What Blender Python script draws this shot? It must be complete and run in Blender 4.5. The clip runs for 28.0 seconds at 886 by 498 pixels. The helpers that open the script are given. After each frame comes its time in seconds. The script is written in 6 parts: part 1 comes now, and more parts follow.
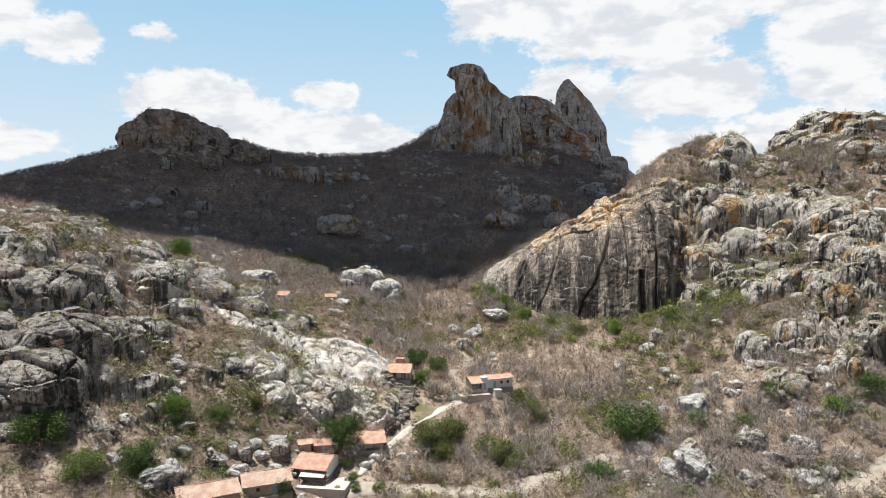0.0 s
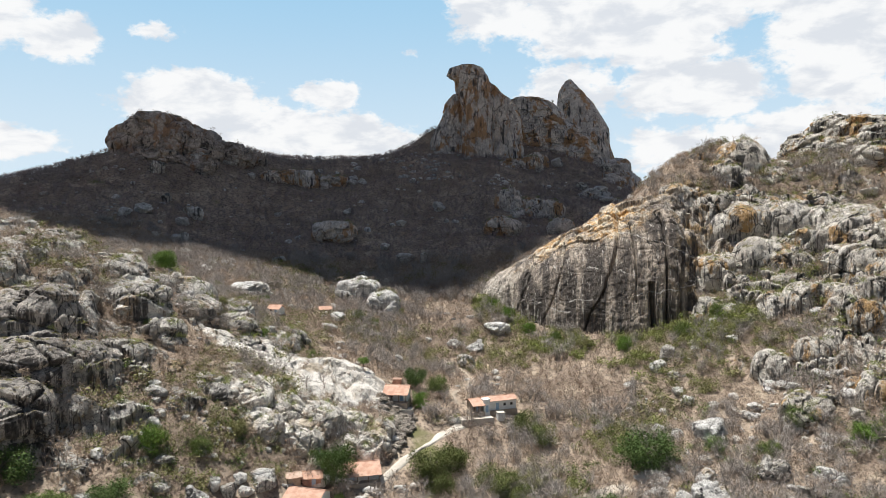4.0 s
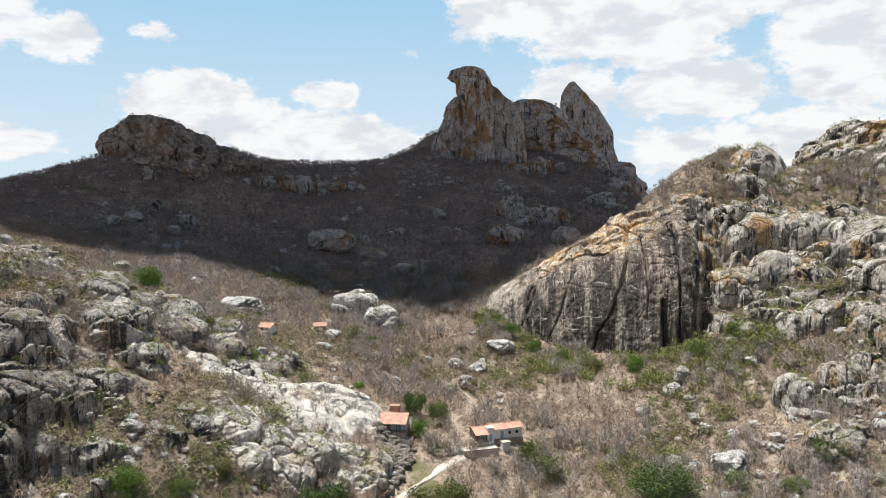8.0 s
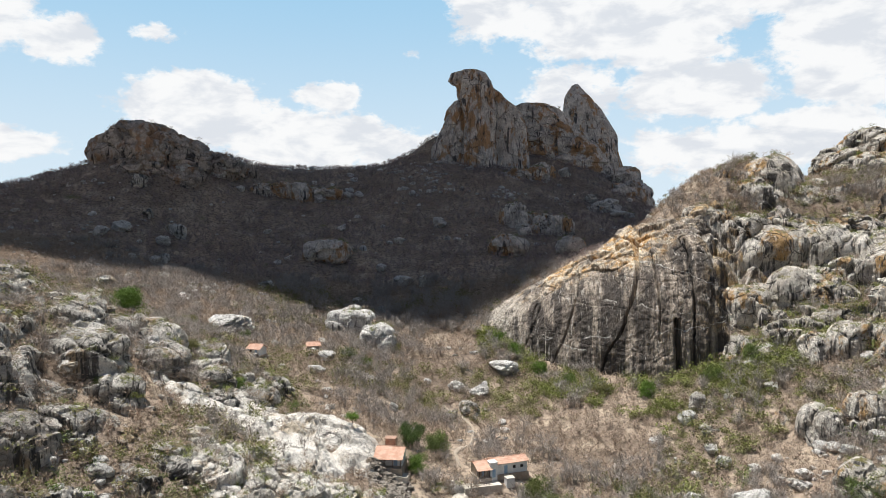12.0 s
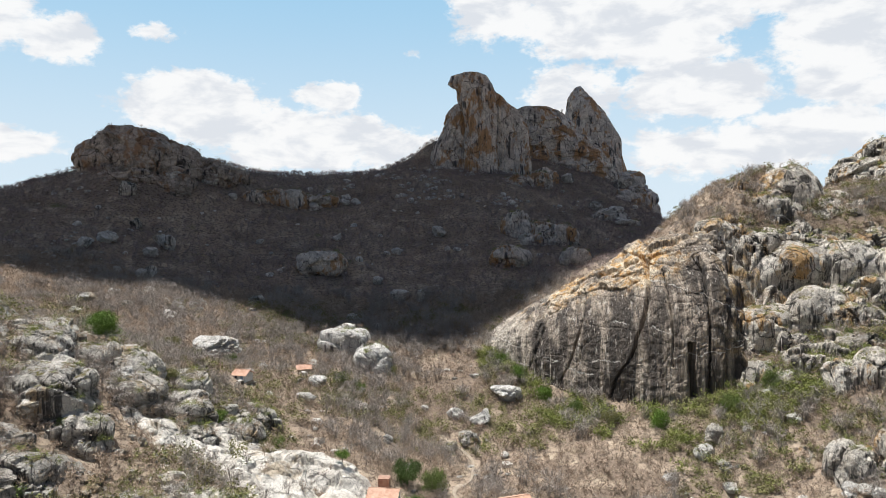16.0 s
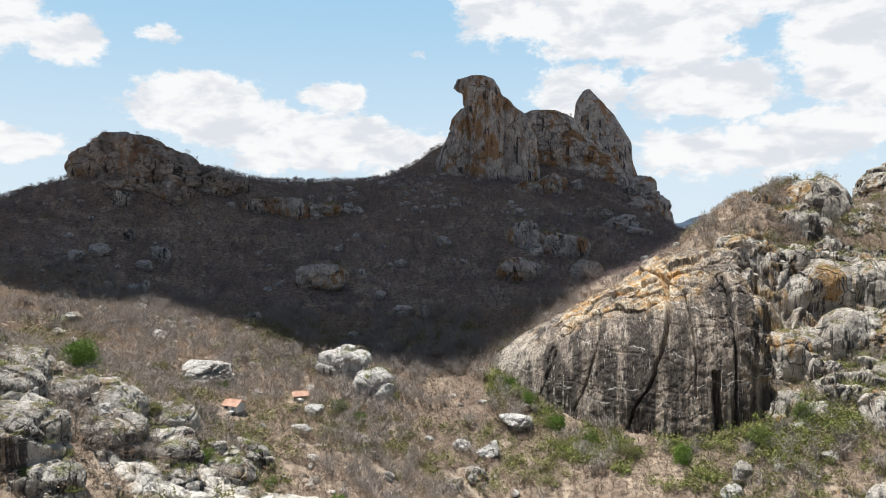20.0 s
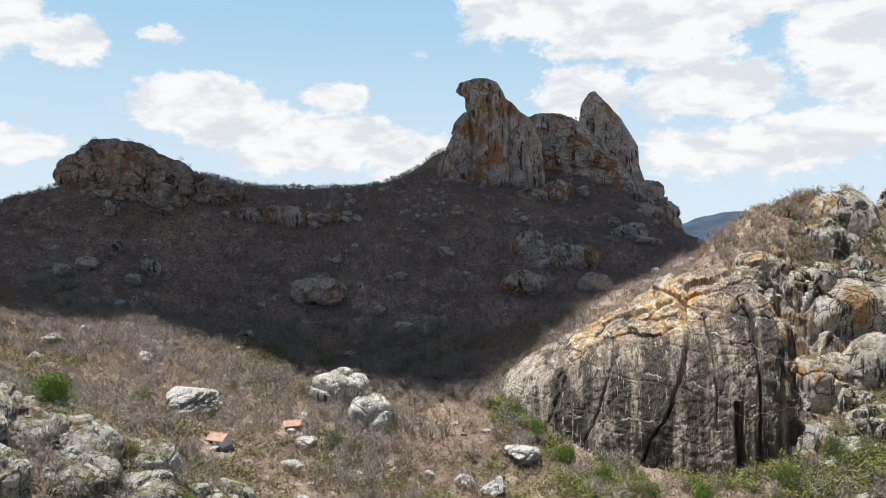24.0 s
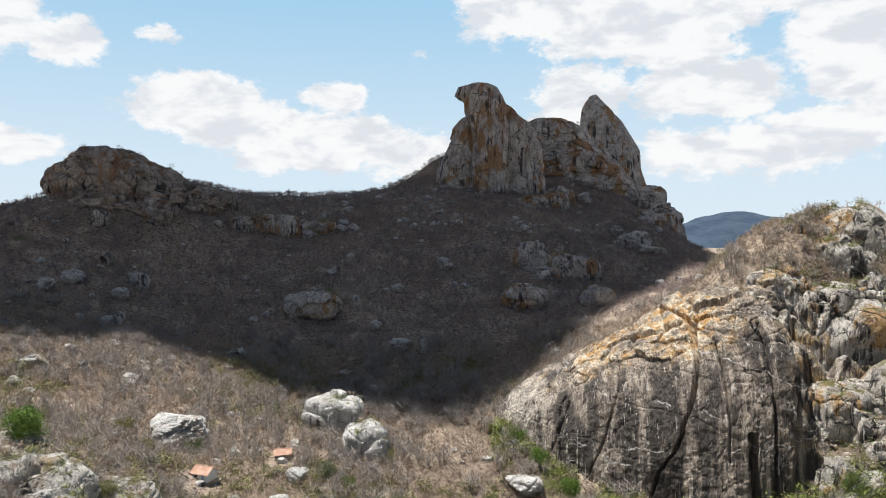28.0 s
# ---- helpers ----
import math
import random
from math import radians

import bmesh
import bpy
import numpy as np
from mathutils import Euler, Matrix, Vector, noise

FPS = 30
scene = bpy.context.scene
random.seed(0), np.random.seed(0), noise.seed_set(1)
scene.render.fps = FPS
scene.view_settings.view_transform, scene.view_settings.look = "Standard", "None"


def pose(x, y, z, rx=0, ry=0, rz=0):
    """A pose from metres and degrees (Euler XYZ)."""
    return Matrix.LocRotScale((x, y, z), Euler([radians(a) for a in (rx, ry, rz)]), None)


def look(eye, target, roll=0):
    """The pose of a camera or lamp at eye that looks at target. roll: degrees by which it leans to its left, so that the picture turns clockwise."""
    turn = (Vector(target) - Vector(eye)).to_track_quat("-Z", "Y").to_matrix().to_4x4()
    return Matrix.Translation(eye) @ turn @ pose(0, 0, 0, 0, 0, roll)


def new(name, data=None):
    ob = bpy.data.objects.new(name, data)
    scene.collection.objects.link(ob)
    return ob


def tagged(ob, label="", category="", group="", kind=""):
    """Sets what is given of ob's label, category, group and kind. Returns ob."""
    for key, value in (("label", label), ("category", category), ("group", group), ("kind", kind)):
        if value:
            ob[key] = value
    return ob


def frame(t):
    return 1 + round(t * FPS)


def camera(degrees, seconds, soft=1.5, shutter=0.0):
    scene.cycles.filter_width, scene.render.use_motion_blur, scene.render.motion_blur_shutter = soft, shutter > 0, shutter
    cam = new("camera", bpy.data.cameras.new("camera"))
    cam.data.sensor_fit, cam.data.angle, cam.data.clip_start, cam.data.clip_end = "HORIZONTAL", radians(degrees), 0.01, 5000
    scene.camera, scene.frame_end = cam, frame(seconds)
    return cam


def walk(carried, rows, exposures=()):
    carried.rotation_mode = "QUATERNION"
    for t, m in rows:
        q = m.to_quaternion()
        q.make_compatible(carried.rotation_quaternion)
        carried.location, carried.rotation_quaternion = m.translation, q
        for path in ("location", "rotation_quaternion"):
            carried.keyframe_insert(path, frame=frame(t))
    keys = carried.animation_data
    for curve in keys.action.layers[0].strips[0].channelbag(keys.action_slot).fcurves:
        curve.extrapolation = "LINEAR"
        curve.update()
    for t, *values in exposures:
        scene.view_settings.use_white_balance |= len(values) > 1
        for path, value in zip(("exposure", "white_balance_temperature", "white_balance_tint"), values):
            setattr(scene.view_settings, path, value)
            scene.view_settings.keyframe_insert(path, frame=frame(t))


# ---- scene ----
cam = camera(65.5, 28.0, soft=0.7)

# seconds, x, y, z, yaw to the left, pitch up, roll
PATH = (
    (0, 0.00, 0.00, 66.00, 0.043, -2.888, 0.075),
    (2, 0.06, 5.92, 67.55, 0.057, -2.907, 0.021),
    (5.5, 0.06, 16.31, 70.92, 0.013, -2.980, 0.035),
    (8, -0.08, 23.98, 73.33, 0.068, -2.941, 0.059),
    (10, 0.03, 30.18, 75.33, 0.147, -2.904, 0.051),
    (12, 0.39, 36.56, 77.51, 0.177, -2.896, 0.016),
    (15, 0.86, 46.39, 81.11, 0.125, -2.944, 0.047),
    (17, 0.99, 53.04, 83.53, 0.406, -2.934, 0.034),
    (19, 0.98, 59.66, 85.82, 0.617, -2.907, 0.003),
    (21, 1.09, 66.28, 88.19, 0.804, -2.930, -0.024),
    (23.5, 1.23, 74.34, 91.13, 0.929, -2.944, -0.075),
    (25, 1.32, 78.63, 92.94, 0.936, -2.953, -0.099),
    (27, 1.37, 83.09, 95.31, 0.888, -2.991, -0.089),
    (28, 1.43, 85.00, 96.56, 0.864, -3.016, -0.108),
)


def flight_pose(x, y, z, yaw, pitch, roll):
    a, p = radians(yaw), radians(pitch)
    ahead = Vector((-math.sin(a) * math.cos(p), math.cos(a) * math.cos(p), math.sin(p)))
    return look((x, y, z), Vector((x, y, z)) + ahead * 100, roll)


walk(cam, [(row[0], flight_pose(*row[1:])) for row in PATH])
# ==== end of path ====
from itertools import product


# ---- numeric helpers: lattice noise and smooth profiles ----
TABLE = np.random.RandomState(7).rand(4096)


def value_noise(p):
    """Smooth noise in -1..1 at the rows of p."""
    c = np.floor(p).astype(np.int64)
    f = p - c
    f = f * f * f * (f * (f * 6 - 15) + 10)
    total = np.zeros(len(p))
    for dx, dy, dz in product((0, 1), repeat=3):
        h = ((c[:, 0] + dx) * 374761 + (c[:, 1] + dy) * 668265 + (c[:, 2] + dz) * 974711) & 0x7FFFFFFF
        h = ((h ^ (h >> 7)) * 2654435 >> 5) & 4095
        w = (f[:, 0] if dx else 1 - f[:, 0]) * (f[:, 1] if dy else 1 - f[:, 1]) * (f[:, 2] if dz else 1 - f[:, 2])
        total += w * TABLE[h]
    return total * 2 - 1


def fbm(p, scale, octaves=4, gain=0.5):
    p, total, amp = np.asarray(p, float) * scale, 0, 1.0
    for k in range(octaves):
        total = total + amp * value_noise(p + 17.3 * k)
        p, amp = p * 2.03, amp * gain
    return total


def pchip(xs, ys, x):
    """Shape-keeping cubic through (xs, ys) along the first axis, at the numbers x."""
    xs, ys, x = np.asarray(xs, float), np.asarray(ys, float), np.clip(np.asarray(x, float), xs[0], xs[-1])
    h = np.diff(xs)
    d = (np.diff(ys, axis=0).T / h).T
    m = np.zeros_like(ys)
    same = d[:-1] * d[1:] > 0
    w1 = (2 * h[1:] + h[:-1]).reshape((-1,) + (1,) * (ys.ndim - 1))
    w2 = (h[1:] + 2 * h[:-1]).reshape((-1,) + (1,) * (ys.ndim - 1))
    a, b = np.where(same, d[:-1], 1), np.where(same, d[1:], 1)
    m[1:-1] = np.where(same, (w1 + w2) / (w1 / a + w2 / b), 0)
    m[0], m[-1] = d[0], d[-1]
    k = np.clip(np.searchsorted(xs, x) - 1, 0, len(h) - 1)
    t = (x - xs[k]) / h[k]
    return k, t, h[k], ys, m


def curve_at(xs, ys, x):
    k, t, h, y, m = pchip(xs, ys, x)
    return (2 * t**3 - 3 * t**2 + 1) * y[k] + (t**3 - 2 * t**2 + t) * h * m[k] + (3 * t**2 - 2 * t**3) * y[k + 1] + (t**3 - t**2) * h * m[k + 1]


# ---- the lie of the land: heights across the valley, section by section ----
ACROSS = (-420, -300, -220, -170, -130, -100, -75, -50, -25, 0, 25, 50, 75, 100, 130, 170, 230, 320, 420)
ALONG, LEVELS = [], []


def section(y, *levels):
    ALONG.append(y)
    LEVELS.append(levels)


section(0, -9, 3, 3, -1, -6, -8, -9, -9, -7, -6, -6, -5, -5, -4, -3, -2, -1, -1, -3)
section(60, 0, 18, 21, 15, 6, 0, -2, -3, -4, -4, -3, -2, -1, 0, 2, 4, 6, 4, 0)
section(110, 8, 32, 40, 37, 28, 17, 11, 7, 3, 1, 0, 1, 2, 4, 8, 14, 17, 10, 0)
section(140, 13, 39, 51, 52, 47, 36, 24, 14, 4, 2, 3, 3, 5, 8, 14, 22, 26, 15, 1)
section(160, 16, 43, 57, 60, 58, 53, 38, 24, 9, 5, 5, 5, 9, 14, 21, 29, 34, 20, 2)
section(180, 18, 46, 62, 65, 64, 59, 44, 31, 20, 10, 8, 8, 13, 24, 31, 39, 43, 26, 3)
section(200, 20, 49, 64, 66, 65, 58, 47, 31, 25, 16, 13, 12, 17, 30, 43, 50, 52, 33, 6)
section(225, 21, 51, 65, 65, 61, 52, 44, 34, 27, 20, 19, 22.5, 29, 39, 50, 60, 62, 42, 10)
section(250, 22, 52, 64, 62, 55, 47, 40, 34, 32, 27, 26, 30, 39, 49, 60, 72, 72, 50, 14)
section(280, 23, 53, 63, 60, 53, 47, 42, 38, 36, 36, 40, 49, 68, 86, 86, 96, 92, 58, 18)
section(297, 23, 54, 64, 61, 54, 48, 44, 41, 39, 40, 45, 54, 73, 91, 87, 99, 97, 60, 20)
section(320, 23, 56, 67, 64, 56, 50, 47, 45, 43, 44, 48, 54, 65, 78, 83, 95, 92, 62, 21)
section(370, 21, 66, 84, 82, 72, 65, 62, 61, 59, 60, 61, 61, 63, 68, 73, 75, 76, 56, 18)
section(420, 20, 74, 98, 113, 101, 87, 80, 79, 80, 80, 80, 77, 75, 73, 70, 56, 45, 30, 9)
section(445, 18, 70, 97, 117, 112, 99, 90, 89, 91, 91, 90, 86, 83, 80, 75, 54, 42, 25, 3)
section(470, 16, 65, 92, 104, 109, 106, 100, 101, 103, 104, 101, 97, 92, 87, 80, 52, 40, 20, -3)
section(490, 14, 58, 84, 96, 104, 107, 106, 107, 109, 109, 106, 103, 99, 95, 85, 48, 36, 16, -6)
section(510, 10, 49, 74, 84, 92, 100, 104, 109, 115, 118, 113, 108, 106, 102, 90, 46, 30, 10, -11)
section(532, 6, 38, 62, 72, 80, 88, 95, 105, 121, 135, 130, 120, 116, 110, 97, 50, 30, 8, -14)
section(560, 1, 26, 49, 58, 63, 67, 73, 84, 97, 112, 120, 124, 124, 118, 104, 58, 30, 4, -19)
section(640, -12, 4, 17, 24, 29, 35, 41, 49, 60, 74, 91, 108, 121, 127, 124, 86, 30, -4, -30)
section(760, -36, -27, -22, -18, -15, -11, -7, -3, 3, 10, 19, 27, 31, 32, 28, 17, -5, -31, -55)
PLAIN = -52.0
FINE = np.arange(-420, 421, 4.0)
ROWS = np.stack([curve_at(ACROSS, levels, FINE) for levels in LEVELS])


def ground_z(x, y):
    """Height of the ground at the arrays x, y."""
    x, y = np.broadcast_arrays(np.asarray(x, float), np.asarray(y, float))
    shape, x, y = x.shape, x.ravel(), y.ravel()
    u = np.clip((x + 420) / 4, 0, len(FINE) - 1.001)
    i, f = u.astype(int), u % 1
    k, t, h, rows, m = pchip(ALONG, ROWS, y)

    def along(j):
        return (2 * t**3 - 3 * t**2 + 1) * rows[k, j] + (t**3 - 2 * t**2 + t) * h * m[k, j] + (3 * t**2 - 2 * t**3) * rows[k + 1, j] + (t**3 - t**2) * h * m[k + 1, j]

    z = along(i) * (1 - f) + along(i + 1) * f
    # the pointed top of the eastern hill
    z = z + 9.0 * np.exp(-(((x - 113) / 13) ** 2 + ((y - 286) / 10) ** 2))
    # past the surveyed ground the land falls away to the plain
    out = np.maximum(np.abs(x) - 420, 0) + np.maximum(y - 760, 0) + np.maximum(-y, 0)
    fade = np.exp(-out / 260)
    z = z * fade + PLAIN * (1 - fade)
    p = np.stack([x, y, 0 * x], 1)
    z = z + (1.3 * fbm(p, 1 / 34, 4) + 0.35 * fbm(p, 1 / 6, 3)) * (0.3 + 0.7 * fade)
    return z.reshape(shape)


def cells(x, y, size, seed):
    """Broken blocks: for each point the block's own number, its offset from the block's middle, and the distance to the nearest joint."""
    u, v = x / size, y / size
    iu, iv = np.floor(u).astype(int), np.floor(v).astype(int)
    best, second = np.full(len(u), 9e9), np.full(len(u), 9e9)
    own, ox, oy = np.zeros(len(u)), np.zeros(len(u)), np.zeros(len(u))
    for a in (-1, 0, 1):
        for b in (-1, 0, 1):
            cu, cv = iu + a, iv + b
            h = ((cu * 7349 + cv * 19937 + seed * 733) * 2654435 >> 4) & 4095
            du, dv = u - cu - TABLE[h], v - cv - TABLE[(h + 977) & 4095]
            d = du * du + dv * dv
            closer = d < best
            second = np.where(closer, best, np.minimum(second, d))
            own, ox, oy = np.where(closer, TABLE[(h + 411) & 4095], own), np.where(closer, du, ox), np.where(closer, dv, oy)
            best = np.where(closer, d, best)
    return own, ox * size, oy * size, (np.sqrt(second) - np.sqrt(best)) * size


def blob(x, y, cx, cy, rx, ry, turn=0.0):
    """1 in the middle of an ellipse, 0 on its rim, below 0 outside."""
    c, s = math.cos(math.radians(turn)), math.sin(math.radians(turn))
    dx, dy = x - cx, y - cy
    return 1 - np.sqrt(((dx * c + dy * s) / rx) ** 2 + ((dy * c - dx * s) / ry) ** 2)


def blocks3(p, seed):
    """Blocks in space, about one unit wide: each point's block number, its offset from the block's middle, and its distance to the nearest joint."""
    c = np.floor(p).astype(np.int64)
    best, second = np.full(len(p), 9e9), np.full(len(p), 9e9)
    own, off = np.zeros(len(p), np.int64), np.zeros_like(p)
    for a, b, d in product((-1, 0, 1), repeat=3):
        k = c + (a, b, d)
        h = ((k[:, 0] * 7349 + k[:, 1] * 19937 + k[:, 2] * 52361 + seed * 733) * 2654435 >> 5) & 4095
        v = p - k - np.stack([TABLE[h], TABLE[(h + 977) & 4095], TABLE[(h + 2011) & 4095]], 1)
        r = (v * v).sum(1)
        closer = r < best
        second = np.where(closer, best, np.minimum(second, r))
        own, off, best = np.where(closer, h, own), np.where(closer[:, None], v, off), np.where(closer, r, best)
    return own, off, np.sqrt(second) - np.sqrt(best)


def fracture(p, out, size, turn=0.0, dip=0.0, seed=0, step=1.0, groove=1.0, soft=0.22, fine=0.40, warp=0.10):
    """How far rock points p stand out along out: jointed blocks of the given size along, across and up, turned and dipping, with worn edges, then smaller ones on them."""
    turned = np.array((Euler((radians(dip), 0, 0)).to_matrix() @ Euler((0, 0, radians(-turn))).to_matrix()))
    q = p @ turned.T
    bend = np.stack([fbm(p + 3, 1 / 9, 3), fbm(p + 21, 1 / 9, 3), fbm(p + 47, 1 / 9, 3)], 1) * warp
    push = np.zeros(len(p))
    for k, (scale, amp) in enumerate(((1.0, 1.0), (fine, fine * 0.5))):
        own, off, gap = blocks3(q / (np.asarray(size, float) * scale) + bend / scale + seed * 3.7, seed + k)
        way = np.stack([TABLE[(own + 55) & 4095], TABLE[(own + 133) & 4095], TABLE[(own + 291) & 4095]], 1) - 0.5
        e = np.clip(gap / soft, 0, 1)
        push += amp * (step * (TABLE[(own + 411) & 4095] - 0.5) + step * 1.1 * (off * way).sum(1) - groove * 0.9 * (1 - np.sqrt(1 - (1 - e) ** 2)) - groove * 0.7 * np.clip(1 - gap / 0.06, 0, 1))
    return push + 0.10 * fbm(p, 1 / 1.1, 3)


def broken(x, y, sizes, seed):
    """Height of broken bedrock about zero: blocks of several sizes, tilted, with open joints."""
    p = np.stack([x, y, 0 * x + seed], 1)
    wx, wy = x + 2.2 * fbm(p, 1 / 9, 3), y + 2.2 * fbm(p + 50, 1 / 9, 3)
    z = 0.9 * fbm(p, 1 / 22, 3)
    for k, (size, high) in enumerate(sizes):
        own, ox, oy, gap = cells(wx, wy, size, seed + k)
        tilt = own * 40 % 6.283
        z = z + high * (own - 0.5) + 0.2 * high / size * 3 * (np.cos(tilt) * ox + np.sin(tilt) * oy)
        dome = np.clip(gap / (0.20 * size), 0, 1)
        z = z + high * 0.38 * (np.sqrt(1 - (1 - dome) ** 2) - 0.7)
    return z + 0.12 * fbm(p, 1 / 1.3, 3)


def stepped(z, x, y, high, seed, sharp=0.78):
    """Turns an even slope into ledges and faces about high metres tall."""
    p = np.stack([x, y, 0 * x + seed], 1)
    s = z / high + 1.1 * fbm(p, 1 / 26, 3)
    f = s - np.floor(s)
    g = np.clip((f - (1 - sharp) * 0.5 - 0.28) / (1 - sharp), 0, 1)
    return z + high * 0.85 * (g * g * (3 - 2 * g) - f)


def spur_cover(x, y):
    """Where the western spur is rock: above 0, most at 1."""
    return np.maximum.reduce([blob(x, y, -88, 148, 30, 22, -15), blob(x, y, -98, 174, 42, 20, -35), blob(x, y, -66, 184, 34, 15, -35), blob(x, y, -58, 168, 22, 12, -20),
                              blob(x, y, -36, 172, 22, 9, -25), blob(x, y, -108, 200, 40, 16, -25), blob(x, y, -60, 208, 26, 11, -18), blob(x, y, -88, 216, 24, 10, -18)])


def spur_rock(x, y):
    """Top of the bedrock on the western spur."""
    p = np.stack([x, y, 0 * x], 1)
    cover = 3.0 * np.clip(spur_cover(x, y) * 2.2, -1.5, 1) - 1.5 + 2.6 * fbm(p, 1 / 15, 3)
    base = ground_z(x, y)
    steep = np.clip(blob(x, y, -80, 156, 52, 40, -20) * 2, 0, 1)
    base = base + (stepped(base, x, y, 8.0, 3, 0.70) - base) * steep
    return base + cover + 0.7 * fbm(p + 4, 1 / 9, 3) + broken(x, y, ((15, 1.0),), 11)


def slab_rock(x, y):
    """Top of the smooth pale slab between the spur and the upper house."""
    m = np.maximum.reduce([blob(x, y, -46, 196, 23, 12, -14), blob(x, y, -29, 199, 17, 10, -4), blob(x, y, -34, 187, 17, 9, -18), blob(x, y, -19, 190, 8, 6, -10)])
    p = np.stack([x, y, 0 * x], 1)
    m = m + 0.20 * fbm(p, 1 / 10, 4)
    own, _, _, gap = cells(x + 3 * fbm(p, 1 / 12, 2), y + 3 * fbm(p + 9, 1 / 12, 2), 7.0, 31)
    return ground_z(x, y) + 3.2 * np.clip(m * 2.5, -1.5, 1) - 0.7 + 1.1 * fbm(p, 1 / 12, 4) + 0.9 * (own - 0.5) - 1.2 * np.clip(1 - gap / 0.6, 0, 1)


def east_cover(x, y):
    """Where the eastern hill is rock: above 0, most at 1."""
    return np.maximum.reduce([blob(x, y, 124, 258, 38, 22, 0), blob(x, y, 168, 285, 56, 34, 0), blob(x, y, 100, 240, 26, 16, 0), blob(x, y, 140, 222, 40, 28, 25), blob(x, y, 116, 190, 30, 14, 40)])


def east_rock(x, y):
    """Top of the bedrock on the eastern hill."""
    p = np.stack([x, y, 0 * x + 9], 1)
    cover = 3.2 * np.clip(east_cover(x, y) * 2.4, -1.5, 1) - 3.5 + 3.4 * fbm(p, 1 / 17, 3)
    base = stepped(ground_z(x, y), x, y, 13.0, 8, 0.72)
    return base + cover + 0.5 * fbm(p + 4, 1 / 9, 3) + broken(x, y, ((23, 1.2),), 23)
# ==== end of land ====


# ---- light: high sun behind the hill, open sky, and the cloud whose shadow lies on the far slope ----
SUN = Vector((-0.24, 0.13, 0.96)).normalized()
world = bpy.data.worlds.new("sky")
scene.world = world
world.use_nodes = True
sky = world.node_tree.nodes.new("ShaderNodeTexSky")
sky.sky_type, sky.sun_disc = "NISHITA", False
sky.sun_elevation, sky.sun_rotation = math.asin(SUN.z), math.atan2(SUN.x, SUN.y)
sky.air_density, sky.dust_density = 1.1, 0.9
back = world.node_tree.nodes["Background"]
back.inputs["Strength"].default_value = 0.051
scene.view_settings.exposure = 0.15
world.node_tree.links.new(sky.outputs["Color"], back.inputs["Color"])
sun = new("sun", bpy.data.lights.new("sun", "SUN"))
sun.data.energy, sun.data.angle, sun.data.color = 6.0, radians(0.55), (1.0, 0.975, 0.94)
sun.matrix_world = look(SUN * 900, (0, 0, 0))


# ---- mesh and material helpers ----
def mesh_from(name, verts, faces, smooth=True, materials=()):
    """A mesh from arrays: verts (n, 3), faces (m, 3) or (m, 4)."""
    verts, faces = np.asarray(verts, np.float32), np.asarray(faces, np.int32)
    me = bpy.data.meshes.new(name)
    m, k = faces.shape
    me.vertices.add(len(verts))
    me.vertices.foreach_set("co", verts.ravel())
    me.loops.add(m * k)
    me.loops.foreach_set("vertex_index", faces.ravel())
    me.polygons.add(m)
    me.polygons.foreach_set("loop_start", np.arange(0, m * k, k, dtype=np.int32))
    me.polygons.foreach_set("use_smooth", np.full(m, smooth))
    for mat in materials:
        me.materials.append(mat)
    me.update(calc_edges=True)
    return me


